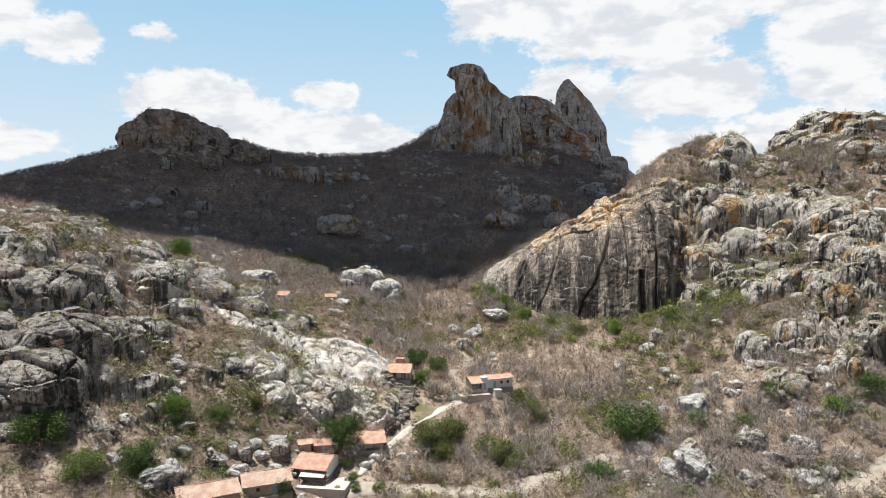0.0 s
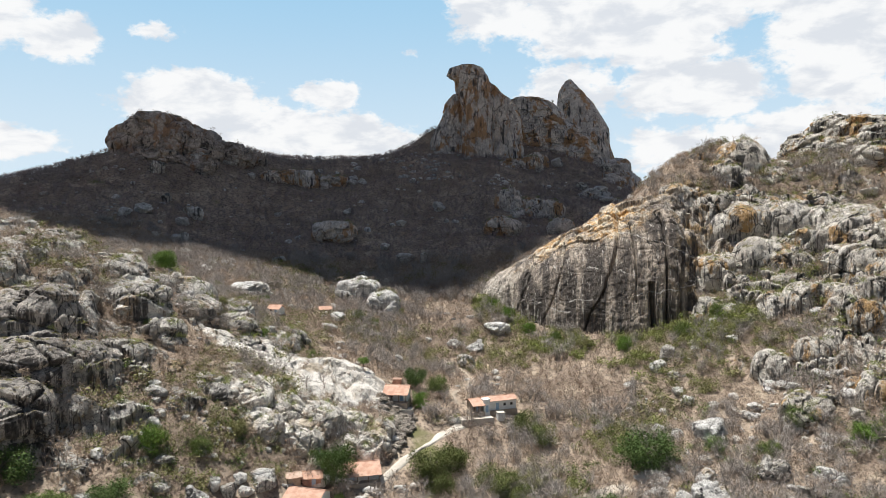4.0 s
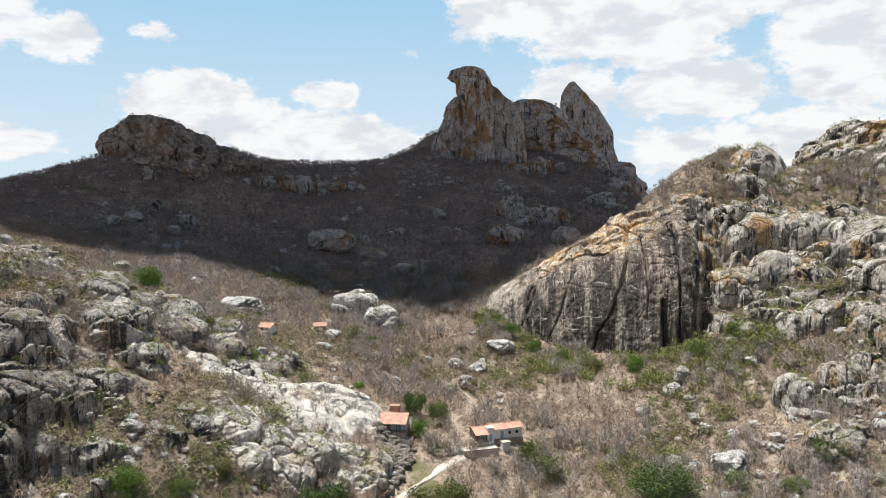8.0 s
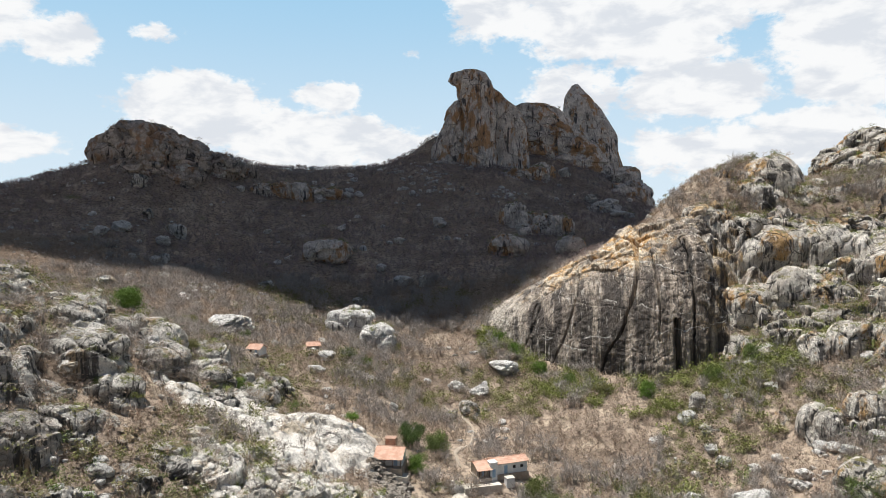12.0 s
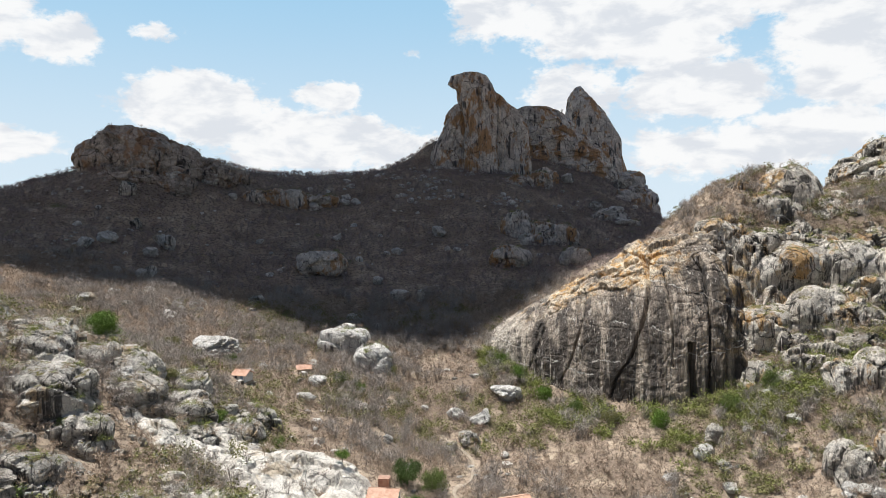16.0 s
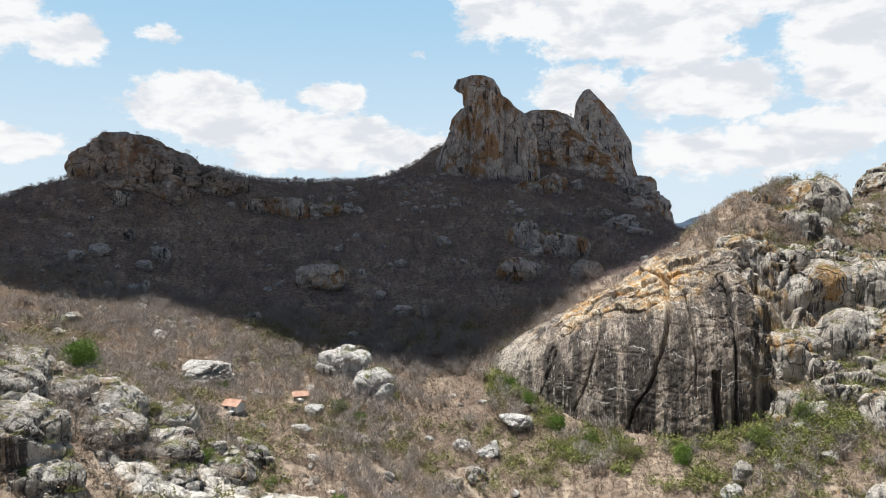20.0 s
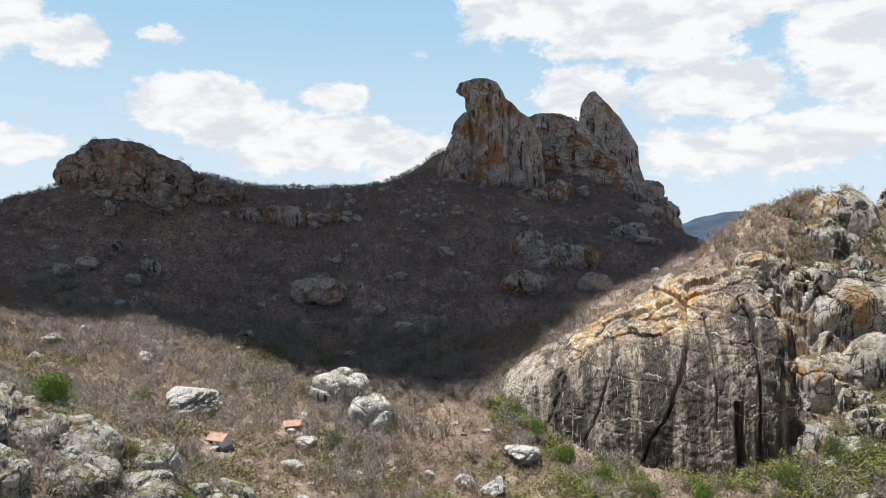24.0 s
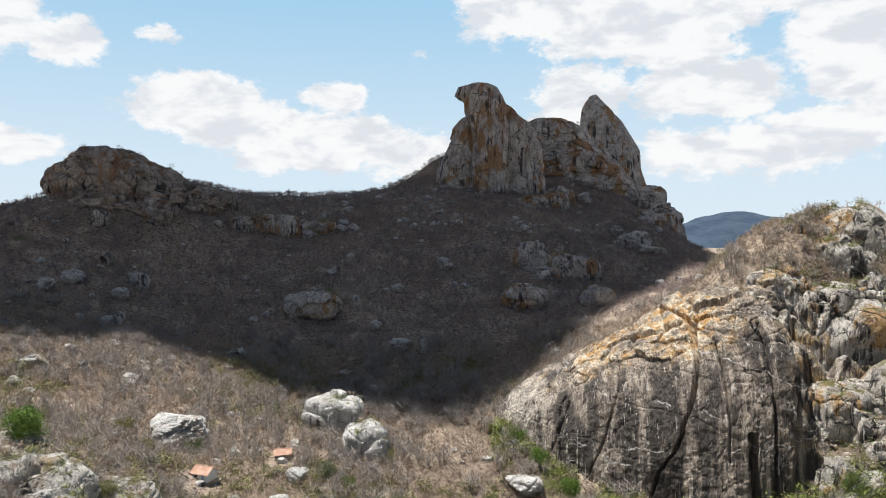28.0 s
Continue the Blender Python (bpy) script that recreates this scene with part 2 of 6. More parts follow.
class Nodes:
    """Short hand for building a node material."""

    def __init__(self, name, rough=0.9):
        self.mat = bpy.data.materials.new(name)
        self.mat.use_nodes = True
        self.tree = self.mat.node_tree
        self.bsdf = self.tree.nodes["Principled BSDF"]
        self.bsdf.inputs["Roughness"].default_value = rough
        self.bsdf.inputs["Specular IOR Level"].default_value = 0.25
        self.place = self.add("ShaderNodeNewGeometry").outputs["Position"]

    def add(self, kind, **values):
        node = self.tree.nodes.new(kind)
        for key, value in values.items():
            node.inputs[key.replace("_", " ")].default_value = value
        return node

    def link(self, a, b):
        self.tree.links.new(a, b)

    def stretch(self, scale, source=None):
        node = self.add("ShaderNodeMapping", Scale=scale)
        self.link(source or self.place, node.inputs["Vector"])
        return node.outputs["Vector"]

    def noise(self, scale, detail=5.0, rough=0.55, stretch=None, distort=0.0):
        node = self.add("ShaderNodeTexNoise", Scale=scale, Detail=detail, Roughness=rough, Distortion=distort)
        self.link(self.stretch(stretch) if stretch else self.place, node.inputs["Vector"])
        return node.outputs["Fac"]

    def joints(self, scale, wide, stretch=(1, 1, 0.6), wander=0.35):
        """Thin wandering joint lines, 1 on the line."""
        warp = self.add("ShaderNodeTexNoise", Scale=scale * 2.5, Detail=5.0)
        self.link(self.place, warp.inputs["Vector"])
        push = self.add("ShaderNodeVectorMath")
        push.operation = "SCALE"
        push.inputs["Scale"].default_value = wander / scale
        self.link(warp.outputs["Color"], push.inputs[0])
        at = self.add("ShaderNodeVectorMath")
        at.operation = "ADD"
        self.link(self.place, at.inputs[0])
        self.link(push.outputs[0], at.inputs[1])
        cell = self.add("ShaderNodeTexVoronoi", Scale=scale)
        cell.feature = "DISTANCE_TO_EDGE"
        self.link(self.stretch(stretch, at.outputs[0]), cell.inputs["Vector"])
        return self.ramp(cell.outputs["Distance"], wide, wide * 0.3)

    def ramp(self, fac, low, high, a=0.0, b=1.0):
        node = self.add("ShaderNodeMapRange", From_Min=low, From_Max=high, To_Min=a, To_Max=b)
        node.interpolation_type = "SMOOTHSTEP"
        self.link(fac, node.inputs["Value"])
        return node.outputs["Result"]

    def math(self, how, a, b=None):
        node = self.add("ShaderNodeMath")
        node.operation = how
        for k, v in enumerate((a, b)):
            if v is None:
                continue
            if isinstance(v, (int, float)):
                node.inputs[k].default_value = v
            else:
                self.link(v, node.inputs[k])
        return node.outputs[0]

    def mix(self, fac, a, b):
        node = self.tree.nodes.new("ShaderNodeMix")
        node.data_type = "RGBA"
        for socket, v in ((node.inputs[0], fac), (node.inputs[6], a), (node.inputs[7], b)):
            if isinstance(v, (int, float)):
                socket.default_value = v
            elif isinstance(v, tuple):
                socket.default_value = (*v, 1)
            else:
                self.link(v, socket)
        return node.outputs[2]

    def done(self, colour, bump=None, distance=0.2, strength=0.6):
        if isinstance(colour, tuple):
            self.bsdf.inputs["Base Color"].default_value = (*colour, 1)
        else:
            self.link(colour, self.bsdf.inputs["Base Color"])
        if bump is not None:
            node = self.add("ShaderNodeBump", Strength=strength, Distance=distance)
            self.link(bump, node.inputs["Height"])
            self.link(node.outputs["Normal"], self.bsdf.inputs["Normal"])
        return self.mat


# ---- materials ----
def soil_material():
    n = Nodes("dry_soil", 0.95)
    c = n.mix(n.ramp(n.noise(0.03, 6), 0.38, 0.62), (0.265, 0.205, 0.155), (0.39, 0.31, 0.235))
    c = n.mix(n.ramp(n.noise(0.12, 6), 0.5, 0.7), c, (0.51, 0.42, 0.315))
    c = n.mix(n.ramp(n.noise(0.9, 8, 0.75), 0.46, 0.62), c, (0.10, 0.074, 0.057))
    c = n.mix(n.ramp(n.noise(0.055, 4), 0.62, 0.75), c, (0.17, 0.165, 0.075))
    return n.done(c, n.noise(2.2, 8, 0.7), 0.25, 0.8)


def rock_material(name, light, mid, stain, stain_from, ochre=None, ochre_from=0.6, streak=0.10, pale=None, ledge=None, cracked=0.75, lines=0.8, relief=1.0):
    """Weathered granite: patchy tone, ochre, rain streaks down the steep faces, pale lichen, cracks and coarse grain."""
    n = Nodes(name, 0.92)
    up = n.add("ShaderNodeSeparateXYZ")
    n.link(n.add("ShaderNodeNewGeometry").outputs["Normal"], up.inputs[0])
    # slope put into the colour: steep faces streak darker, tops stay lighter
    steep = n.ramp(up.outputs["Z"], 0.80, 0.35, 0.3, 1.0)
    c = n.mix(n.ramp(n.noise(0.16, 8, 0.70), 0.42, 0.58), mid, light)
    c = n.mix(n.ramp(n.noise(0.6, 8, 0.72), 0.53, 0.60), c, n.mix(0.6, c, light))
    if ochre:
        c = n.mix(n.ramp(n.noise(0.09, 8, 0.68, (1, 1, 0.6)), ochre_from, ochre_from + 0.07), c, ochre)
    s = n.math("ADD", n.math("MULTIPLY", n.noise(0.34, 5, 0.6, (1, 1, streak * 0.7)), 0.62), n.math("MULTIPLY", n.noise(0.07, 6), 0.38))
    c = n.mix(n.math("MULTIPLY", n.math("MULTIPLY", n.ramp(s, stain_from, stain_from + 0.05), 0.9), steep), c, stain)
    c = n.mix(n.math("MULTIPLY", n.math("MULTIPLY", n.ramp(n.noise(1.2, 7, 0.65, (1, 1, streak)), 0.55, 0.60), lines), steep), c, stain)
    if pale:
        c = n.mix(n.ramp(n.noise(1.3, 8, 0.7, (1, 1, streak * 0.8)), 0.59, 0.65), c, pale)
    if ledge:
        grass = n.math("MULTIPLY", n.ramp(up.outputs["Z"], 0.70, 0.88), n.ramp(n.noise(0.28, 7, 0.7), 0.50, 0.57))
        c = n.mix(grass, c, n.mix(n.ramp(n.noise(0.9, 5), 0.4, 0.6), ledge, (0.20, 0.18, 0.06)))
    c = n.mix(n.ramp(n.noise(0.9, 10, 0.85), 0.545, 0.60), c, n.mix(0.20 + 0.35 * cracked, c, (0.045, 0.042, 0.04)))
    c = n.mix(n.ramp(n.noise(3.2, 6, 0.85), 0.53, 0.60), c, n.mix(0.25 + 0.35 * cracked, c, (0.04, 0.038, 0.036)))
    crack = n.math("MAXIMUM", n.math("MULTIPLY", n.joints(0.15, 0.022), n.ramp(n.noise(0.11, 4), 0.46, 0.54)), n.math("MULTIPLY", n.joints(0.55, 0.035, (1, 1, 1.5)), n.ramp(n.noise(0.2, 4), 0.50, 0.58, 0.0, 0.8)))
    c = n.mix(n.math("MULTIPLY", crack, cracked), c, (0.03, 0.028, 0.026))
    bump = n.math("ADD", n.noise(0.9, 12, 0.78), n.math("MULTIPLY", n.noise(0.45, 6, 0.6, (1, 1, 0.25)), 0.9))
    bump = n.math("SUBTRACT", bump, n.math("MULTIPLY", crack, cracked))
    return n.done(c, bump, 1.3 * relief, 1.0)


def leaf_material(name, a, b, c):
    n = Nodes(name, 0.75)
    island = n.add("ShaderNodeNewGeometry").outputs["Random Per Island"]
    col = n.mix(n.ramp(n.noise(0.35, 3), 0.35, 0.65), a, b)
    col = n.mix(n.math("MULTIPLY", island, 0.75), col, c)
    return n.done(col)


SOIL = soil_material()
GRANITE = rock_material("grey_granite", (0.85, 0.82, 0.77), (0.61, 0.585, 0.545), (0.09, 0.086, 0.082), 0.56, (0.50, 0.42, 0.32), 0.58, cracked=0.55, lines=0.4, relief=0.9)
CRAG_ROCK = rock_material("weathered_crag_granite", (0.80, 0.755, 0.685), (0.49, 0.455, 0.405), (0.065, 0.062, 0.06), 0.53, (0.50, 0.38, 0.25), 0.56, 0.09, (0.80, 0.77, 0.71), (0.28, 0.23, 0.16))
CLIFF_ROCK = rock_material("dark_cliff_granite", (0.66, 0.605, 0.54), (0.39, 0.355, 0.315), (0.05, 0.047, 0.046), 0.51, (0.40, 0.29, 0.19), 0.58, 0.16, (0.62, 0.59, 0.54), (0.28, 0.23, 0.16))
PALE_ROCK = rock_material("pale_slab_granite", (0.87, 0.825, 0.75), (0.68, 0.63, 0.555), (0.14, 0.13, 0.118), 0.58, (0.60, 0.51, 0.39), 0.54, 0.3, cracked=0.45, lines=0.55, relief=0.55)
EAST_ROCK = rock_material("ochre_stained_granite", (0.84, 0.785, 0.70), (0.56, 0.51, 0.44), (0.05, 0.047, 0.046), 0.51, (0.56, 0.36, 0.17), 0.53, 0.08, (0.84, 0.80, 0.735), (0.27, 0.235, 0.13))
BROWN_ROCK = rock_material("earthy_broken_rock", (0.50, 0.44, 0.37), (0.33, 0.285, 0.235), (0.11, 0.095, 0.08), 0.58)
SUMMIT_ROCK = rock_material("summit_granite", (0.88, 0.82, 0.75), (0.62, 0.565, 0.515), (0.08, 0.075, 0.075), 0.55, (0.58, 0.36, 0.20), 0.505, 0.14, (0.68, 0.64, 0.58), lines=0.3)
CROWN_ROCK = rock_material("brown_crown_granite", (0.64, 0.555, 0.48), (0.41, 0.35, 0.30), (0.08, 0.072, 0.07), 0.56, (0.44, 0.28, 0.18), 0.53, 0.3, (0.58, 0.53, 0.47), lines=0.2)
TWIG = leaf_material("bare_twigs", (0.235, 0.175, 0.135), (0.39, 0.30, 0.23), (0.52, 0.425, 0.33))
# copy of the bare twigs, cloud shade of the far slope mixed into its colour
SHADED_TWIG = leaf_material("shade_toned_twigs", (0.20, 0.15, 0.138), (0.32, 0.25, 0.232), (0.42, 0.35, 0.325))


def dome_material():
    """Grey dome granite: long dark water streaks, pale runs, quartz veins, ochre on the weathered top."""
    n = Nodes("streaked_dome_granite", 0.9)
    c = n.mix(n.ramp(n.noise(0.55, 7, 0.66, (1, 0.4, 0.03)), 0.42, 0.58), (0.20, 0.165, 0.135), (0.48, 0.405, 0.325))
    sep = n.add("ShaderNodeSeparateXYZ")
    n.link(n.place, sep.inputs[0])
    rise = n.math("SUBTRACT", sep.outputs["Z"], n.math("MULTIPLY", sep.outputs["X"], 0.40))
    rise = n.math("ADD", rise, n.math("MULTIPLY", n.noise(0.10, 6, 0.65, (1, 1, 0.5)), 24.0))
    top = n.math("MULTIPLY", n.ramp(rise, 48, 54), n.ramp(n.noise(0.11, 7, 0.65), 0.40, 0.54))
    top = n.math("MULTIPLY", top, n.ramp(n.math("ADD", sep.outputs["X"], n.math("MULTIPLY", n.noise(0.1, 5), 16.0)), 84, 74, 0.15, 1.0))
    # western flank painted pale with its sunlit brightness, dark middle
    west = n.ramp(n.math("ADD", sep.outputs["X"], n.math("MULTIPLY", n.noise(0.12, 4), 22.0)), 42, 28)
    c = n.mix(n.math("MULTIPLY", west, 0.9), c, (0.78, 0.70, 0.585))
    dark = n.ramp(n.noise(0.26, 3, 0.5, (1, 0.4, 0.022)), 0.43, 0.56)
    dark = n.math("MULTIPLY", dark, n.math("SUBTRACT", 1.0, n.math("MULTIPLY", west, 0.7)))
    c = n.mix(n.math("MULTIPLY", dark, n.ramp(rise, 60, 44, 0.25, 0.9)), c, (0.075, 0.064, 0.056))
    c = n.mix(n.math("MULTIPLY", n.ramp(n.noise(1.0, 4, 0.6, (1, 0.4, 0.02)), 0.56, 0.64), 0.65), c, (0.05, 0.048, 0.048))
    c = n.mix(n.math("MULTIPLY", n.ramp(n.noise(0.8, 6, 0.66, (1, 0.4, 0.025)), 0.585, 0.63), 0.75), c, (0.66, 0.60, 0.52))
    shelf = n.math("MULTIPLY", n.ramp(n.math("ADD", sep.outputs["X"], n.math("MULTIPLY", n.noise(0.1, 5), 20.0)), 84, 98), n.ramp(n.noise(0.22, 7, 0.65), 0.42, 0.58))
    c = n.mix(shelf, c, n.mix(n.ramp(n.noise(0.13, 6), 0.45, 0.6), (0.66, 0.61, 0.53), (0.54, 0.38, 0.20)))
    c = n.mix(top, c, n.mix(n.ramp(n.noise(0.3, 8, 0.7), 0.44, 0.56), (0.56, 0.33, 0.125), (0.76, 0.65, 0.49)))
    wander = n.math("MULTIPLY", n.noise(0.16, 5, 0.6), 5.0)
    for level, slope in ((34.0, -0.22), (52.0, -0.10), (66.0, -0.34), (27.0, 0.25), (44.0, 0.18)):
        off = n.math("SUBTRACT", n.math("ADD", sep.outputs["Z"], wander), n.math("ADD", level, n.math("MULTIPLY", n.math("SUBTRACT", sep.outputs["X"], 60.0), slope)))
        line = n.math("MULTIPLY", n.ramp(n.math("ABSOLUTE", off), 0.22, 0.08), n.ramp(n.noise(0.13, 3), 0.46, 0.54))
        c = n.mix(n.math("MULTIPLY", line, 0.8), c, (0.72, 0.68, 0.62))
    c = n.mix(n.math("MULTIPLY", n.ramp(n.noise(2.8, 6, 0.75, (1, 0.4, 0.07)), 0.52, 0.60), 0.6), c, (0.06, 0.056, 0.053))
    c = n.mix(n.math("MULTIPLY", n.ramp(n.noise(1.7, 7, 0.75, (1, 0.4, 0.10)), 0.60, 0.66), 0.7), c, (0.72, 0.68, 0.62))
    c = n.mix(n.ramp(n.noise(1.0, 10, 0.85), 0.55, 0.61), c, n.mix(0.5, c, (0.04, 0.038, 0.036)))
    c = n.mix(n.ramp(n.noise(3.4, 6, 0.85), 0.54, 0.62), c, n.mix(0.5, c, (0.04, 0.038, 0.036)))
    c = n.mix(n.math("MULTIPLY", n.math("MULTIPLY", n.joints(0.11, 0.018, (1, 1, 0.45)), n.ramp(n.noise(0.09, 4), 0.50, 0.58)), 0.8), c, (0.035, 0.033, 0.03))
    bump = n.math("ADD", n.math("MULTIPLY", n.noise(1.8, 10, 0.72), 0.6), n.math("MULTIPLY", n.noise(0.8, 6, 0.6, (1, 1, 0.08)), 1.5))
    return n.done(c, bump, 0.9, 0.9)


DOME_ROCK = dome_material()
LEAF = leaf_material("green_leaves", (0.085, 0.135, 0.03), (0.12, 0.165, 0.04), (0.18, 0.22, 0.065))
BUSH = leaf_material("olive_bush_leaves", (0.055, 0.075, 0.02), (0.095, 0.115, 0.03), (0.19, 0.205, 0.065))
OLIVE = leaf_material("olive_leaves", (0.155, 0.165, 0.055), (0.21, 0.205, 0.08), (0.28, 0.265, 0.12))


# ---- rock shapes ----
def cube_sphere(n):
    """Unit directions of a cube blown up to a sphere, n x n quads a side, welded."""
    a = np.tan(np.linspace(-1, 1, n + 1) * math.pi / 4)
    u, v = np.meshgrid(a, a, indexing="ij")
    o = np.ones_like(u)
    sides = [(o, u, v), (-o, v, u), (v, o, u), (u, -o, v), (u, v, o), (v, u, -o)]
    pts = np.concatenate([np.stack([s.ravel() for s in side], 1) for side in sides])
    i, j = np.meshgrid(np.arange(n), np.arange(n), indexing="ij")
    q = (i * (n + 1) + j).ravel()
    quad = np.stack([q, q + n + 1, q + n + 2, q + 1], 1)
    faces = np.concatenate([quad + k * (n + 1) ** 2 for k in range(6)])
    key = np.round(pts * 1e5).astype(np.int64)
    _, first, inverse = np.unique(key, axis=0, return_index=True, return_inverse=True)
    pts = pts[first]
    return pts / np.linalg.norm(pts, axis=1, keepdims=True), inverse.ravel()[faces]


SPHERES = {}


def sphere(n):
    if n not in SPHERES:
        SPHERES[n] = cube_sphere(n)
    return SPHERES[n]


def mass(name, x, y, z, rx, ry, rz, turn=0.0, power=2.4, seed=0, n=40, size=(6, 5, 4), dip=0.0, step=1.2, groove=1.0, lump=1.0, mat=None, label="", category="rock"):
    """A big grown-in rock: a superellipsoid with its middle at (x, y, z), lumpy and broken along its joints."""
    d, faces = sphere(n)
    r = (np.abs(d) ** power).sum(1) ** (-1 / power)
    p = d * r[:, None] * (rx, ry, rz)
    out = d / np.array((rx, ry, rz))
    out /= np.linalg.norm(out, axis=1, keepdims=True)
    c, s = math.cos(radians(turn)), math.sin(radians(turn))
    spin = np.array(((c, s, 0), (-s, c, 0), (0, 0, 1)))
    p, out = p @ spin + (x, y, z), out @ spin
    p = p + out * (lump * (1.7 * fbm(p + seed * 31.7, 1 / 15, 3)))[:, None]
    p = p + out * fracture(p, out, size, turn, dip, seed, step, groove)[:, None]
    ob = new(name, mesh_from(name, p, faces, False, (mat or GRANITE,)))
    return tagged(ob, label, category)


def loft(name, levels, y, depth, seed, mat, label, n=170, size=(5, 5, 13), dip=0.0, step=1.7, groove=1.5, category="rock", lean=0.0, lump=0.6):
    """An upright rock from levels (z, left, right), about the line y, depth metres thick at its foot; levels go from the top down."""
    zs, ls, rs = (np.array(v, float) for v in zip(*levels))
    steps = np.linspace(zs[-1], zs[0], 130)
    left, right = np.interp(steps, zs[::-1], ls[::-1]), np.interp(steps, zs[::-1], rs[::-1])
    a = np.linspace(0, 2 * math.pi, n, endpoint=False)
    ca, sa = np.cos(a), np.sin(a)
    cx, sx = np.sign(ca) * np.abs(ca) ** 0.75, np.sign(sa) * np.abs(sa) ** 0.75
    pts, out = [], []
    for k, z in enumerate(steps):
        f = (z - steps[0]) / (steps[-1] - steps[0])
        half = depth / 2 * (1 - 0.45 * f) * min(1.0, (right[k] - left[k]) / (0.5 * depth) + 0.25)
        pts.append(np.stack([(left[k] + right[k]) / 2 + (right[k] - left[k]) / 2 * cx, y + lean * f + half * sx, 0 * a + z], 1))
        out.append(np.stack([ca, sa, 0 * a], 1))
    p, o = np.concatenate(pts), np.concatenate(out)
    p = p + o * (lump * (2.0 * fbm(p + seed * 31.7, 1 / 17, 3) + 1.1 * fbm((p + seed) * (1, 1, 0.16), 1 / 5.5, 3)))[:, None]
    p = p + o * fracture(p, o, size, 0, dip, seed, step, groove)[:, None]
    m = len(steps)
    i, j = np.meshgrid(np.arange(m - 1), np.arange(n), indexing="ij")
    q = np.stack([i * n + j, i * n + (j + 1) % n, (i + 1) * n + (j + 1) % n, (i + 1) * n + j], -1).reshape(-1, 4)
    top = len(p)
    p = np.concatenate([p, p[-n:].mean(0, keepdims=True) + (0, 0, 1.0)])
    t = np.arange(n)
    cap = np.stack([(m - 1) * n + t, (m - 1) * n + (t + 1) % n, np.full(n, top), np.full(n, top)], 1)
    me = bpy.data.meshes.new(name)
    me.from_pydata([tuple(v) for v in p], [], [tuple(f) for f in q] + [tuple(f[:3]) for f in cap])
    me.polygons.foreach_set("use_smooth", np.full(len(me.polygons), False))
    me.materials.append(mat)
    return tagged(new(name, me), label, category)


def block_shape(seed, n=14, planes=9, boxy=True, edge=50.0, rough=0.035):
    """Points and quads of a block of about unit radius: a ball cut by flat joints, edges a little worn, with cracks and grain."""
    rng = np.random.RandomState(seed)
    d, faces = sphere(n)
    normals, reach = rng.normal(size=(planes, 3)), rng.uniform(0.52, 0.9, planes)
    if boxy:
        sides = np.concatenate([np.eye(3), -np.eye(3)]) + rng.normal(size=(6, 3)) * 0.16
        normals, reach = np.concatenate([sides, normals]), np.concatenate([rng.uniform(0.55, 0.8, 6), reach + 0.12])
    normals /= np.linalg.norm(normals, axis=1, keepdims=True)
    far = np.clip((d @ normals.T) / reach, 0.02, None)
    r = (np.sum(np.minimum(far, 4.0)**edge, 1) + 1.0) ** (-1 / edge)
    p = d * r[:, None]
    push = rough * fbm(p + seed, 1.6, 3) + 0.03 * fbm(p + seed, 5, 4)
    # straight joints across the block, some of them with a step
    for _ in range(4):
        way = rng.normal(size=3) * (1, 1, 1.6)
        way /= np.linalg.norm(way)
        off = p @ way - rng.uniform(-0.45, 0.45) + 0.05 * fbm(p + seed, 2.2, 2)
        push += rng.uniform(-0.05, 0.05) * (off > 0) - 0.09 * np.clip(1 - np.abs(off) / 0.035, 0, 1)
    p = p + d * push[:, None]
    return p, faces


def boulder_mesh(seed, n=18, planes=11, mat=None):
    p, faces = block_shape(seed, n, planes, seed % 3 == 0, 20.0, 0.11)
    out = p / np.linalg.norm(p, axis=1, keepdims=True)
    p = p + out * (0.09 * fracture(p * 9 + seed, out, (9, 8, 6), seed * 20, 10, seed % 50, 1.4, 1.0))[:, None]
    return mesh_from("boulder", p, faces, False, (mat or GRANITE,))


def block_pile(name, x, y, z, r, shapes, rng, mat, label, turn=0.0, lean=0.2, flat=(0.6, 1.0), kind="structure"):
    """Many blocks in one mesh, at x, y, z with half widths r; their joints follow about the same turn."""
    verts, faces, total = [], [], 0
    pick = rng.randint(0, len(shapes), len(x))
    for k in range(len(x)):
        p, f = shapes[pick[k]]
        m = Euler((rng.uniform(-lean, lean), rng.uniform(-lean, lean), radians(turn) + rng.uniform(-0.45, 0.45))).to_matrix()
        s = np.array((r[k] * rng.uniform(1.0, 1.5), r[k] * rng.uniform(0.8, 1.2), r[k] * rng.uniform(*flat)))
        verts.append((p * s) @ np.array(m).T + (x[k], y[k], z[k]))
        faces.append(f + total)
        total += len(p)
    ob = new(name, mesh_from(name, np.concatenate(verts), np.concatenate(faces), False, (mat,)))
    return tagged(ob, label, "rock outcrop", kind=kind)


# ---- ground: one sheet from under the flight to the horizon ----
def stretched(core, last, grow=1.16):
    out, step = [core[-1]], core[-1] - core[-2]
    while out[-1] < last:
        step *= grow
        out.append(out[-1] + step)
    return out[1:]


core_x, core_y = np.arange(-300, 301, 2.2), np.arange(100, 641, 2.2)
gx = np.array([-v for v in stretched(core_x, 4600)][::-1] + list(core_x) + stretched(core_x, 4600))
gy = np.array([-v for v in stretched(list(-core_y[::-1]), 3000)][::-1] + list(core_y) + stretched(core_y, 4700))
mx, my = np.meshgrid(gx, gy, indexing="ij")
nx, ny = mx.shape
gi, gj = np.meshgrid(np.arange(nx - 1), np.arange(ny - 1), indexing="ij")
gq = (gi * ny + gj).ravel()
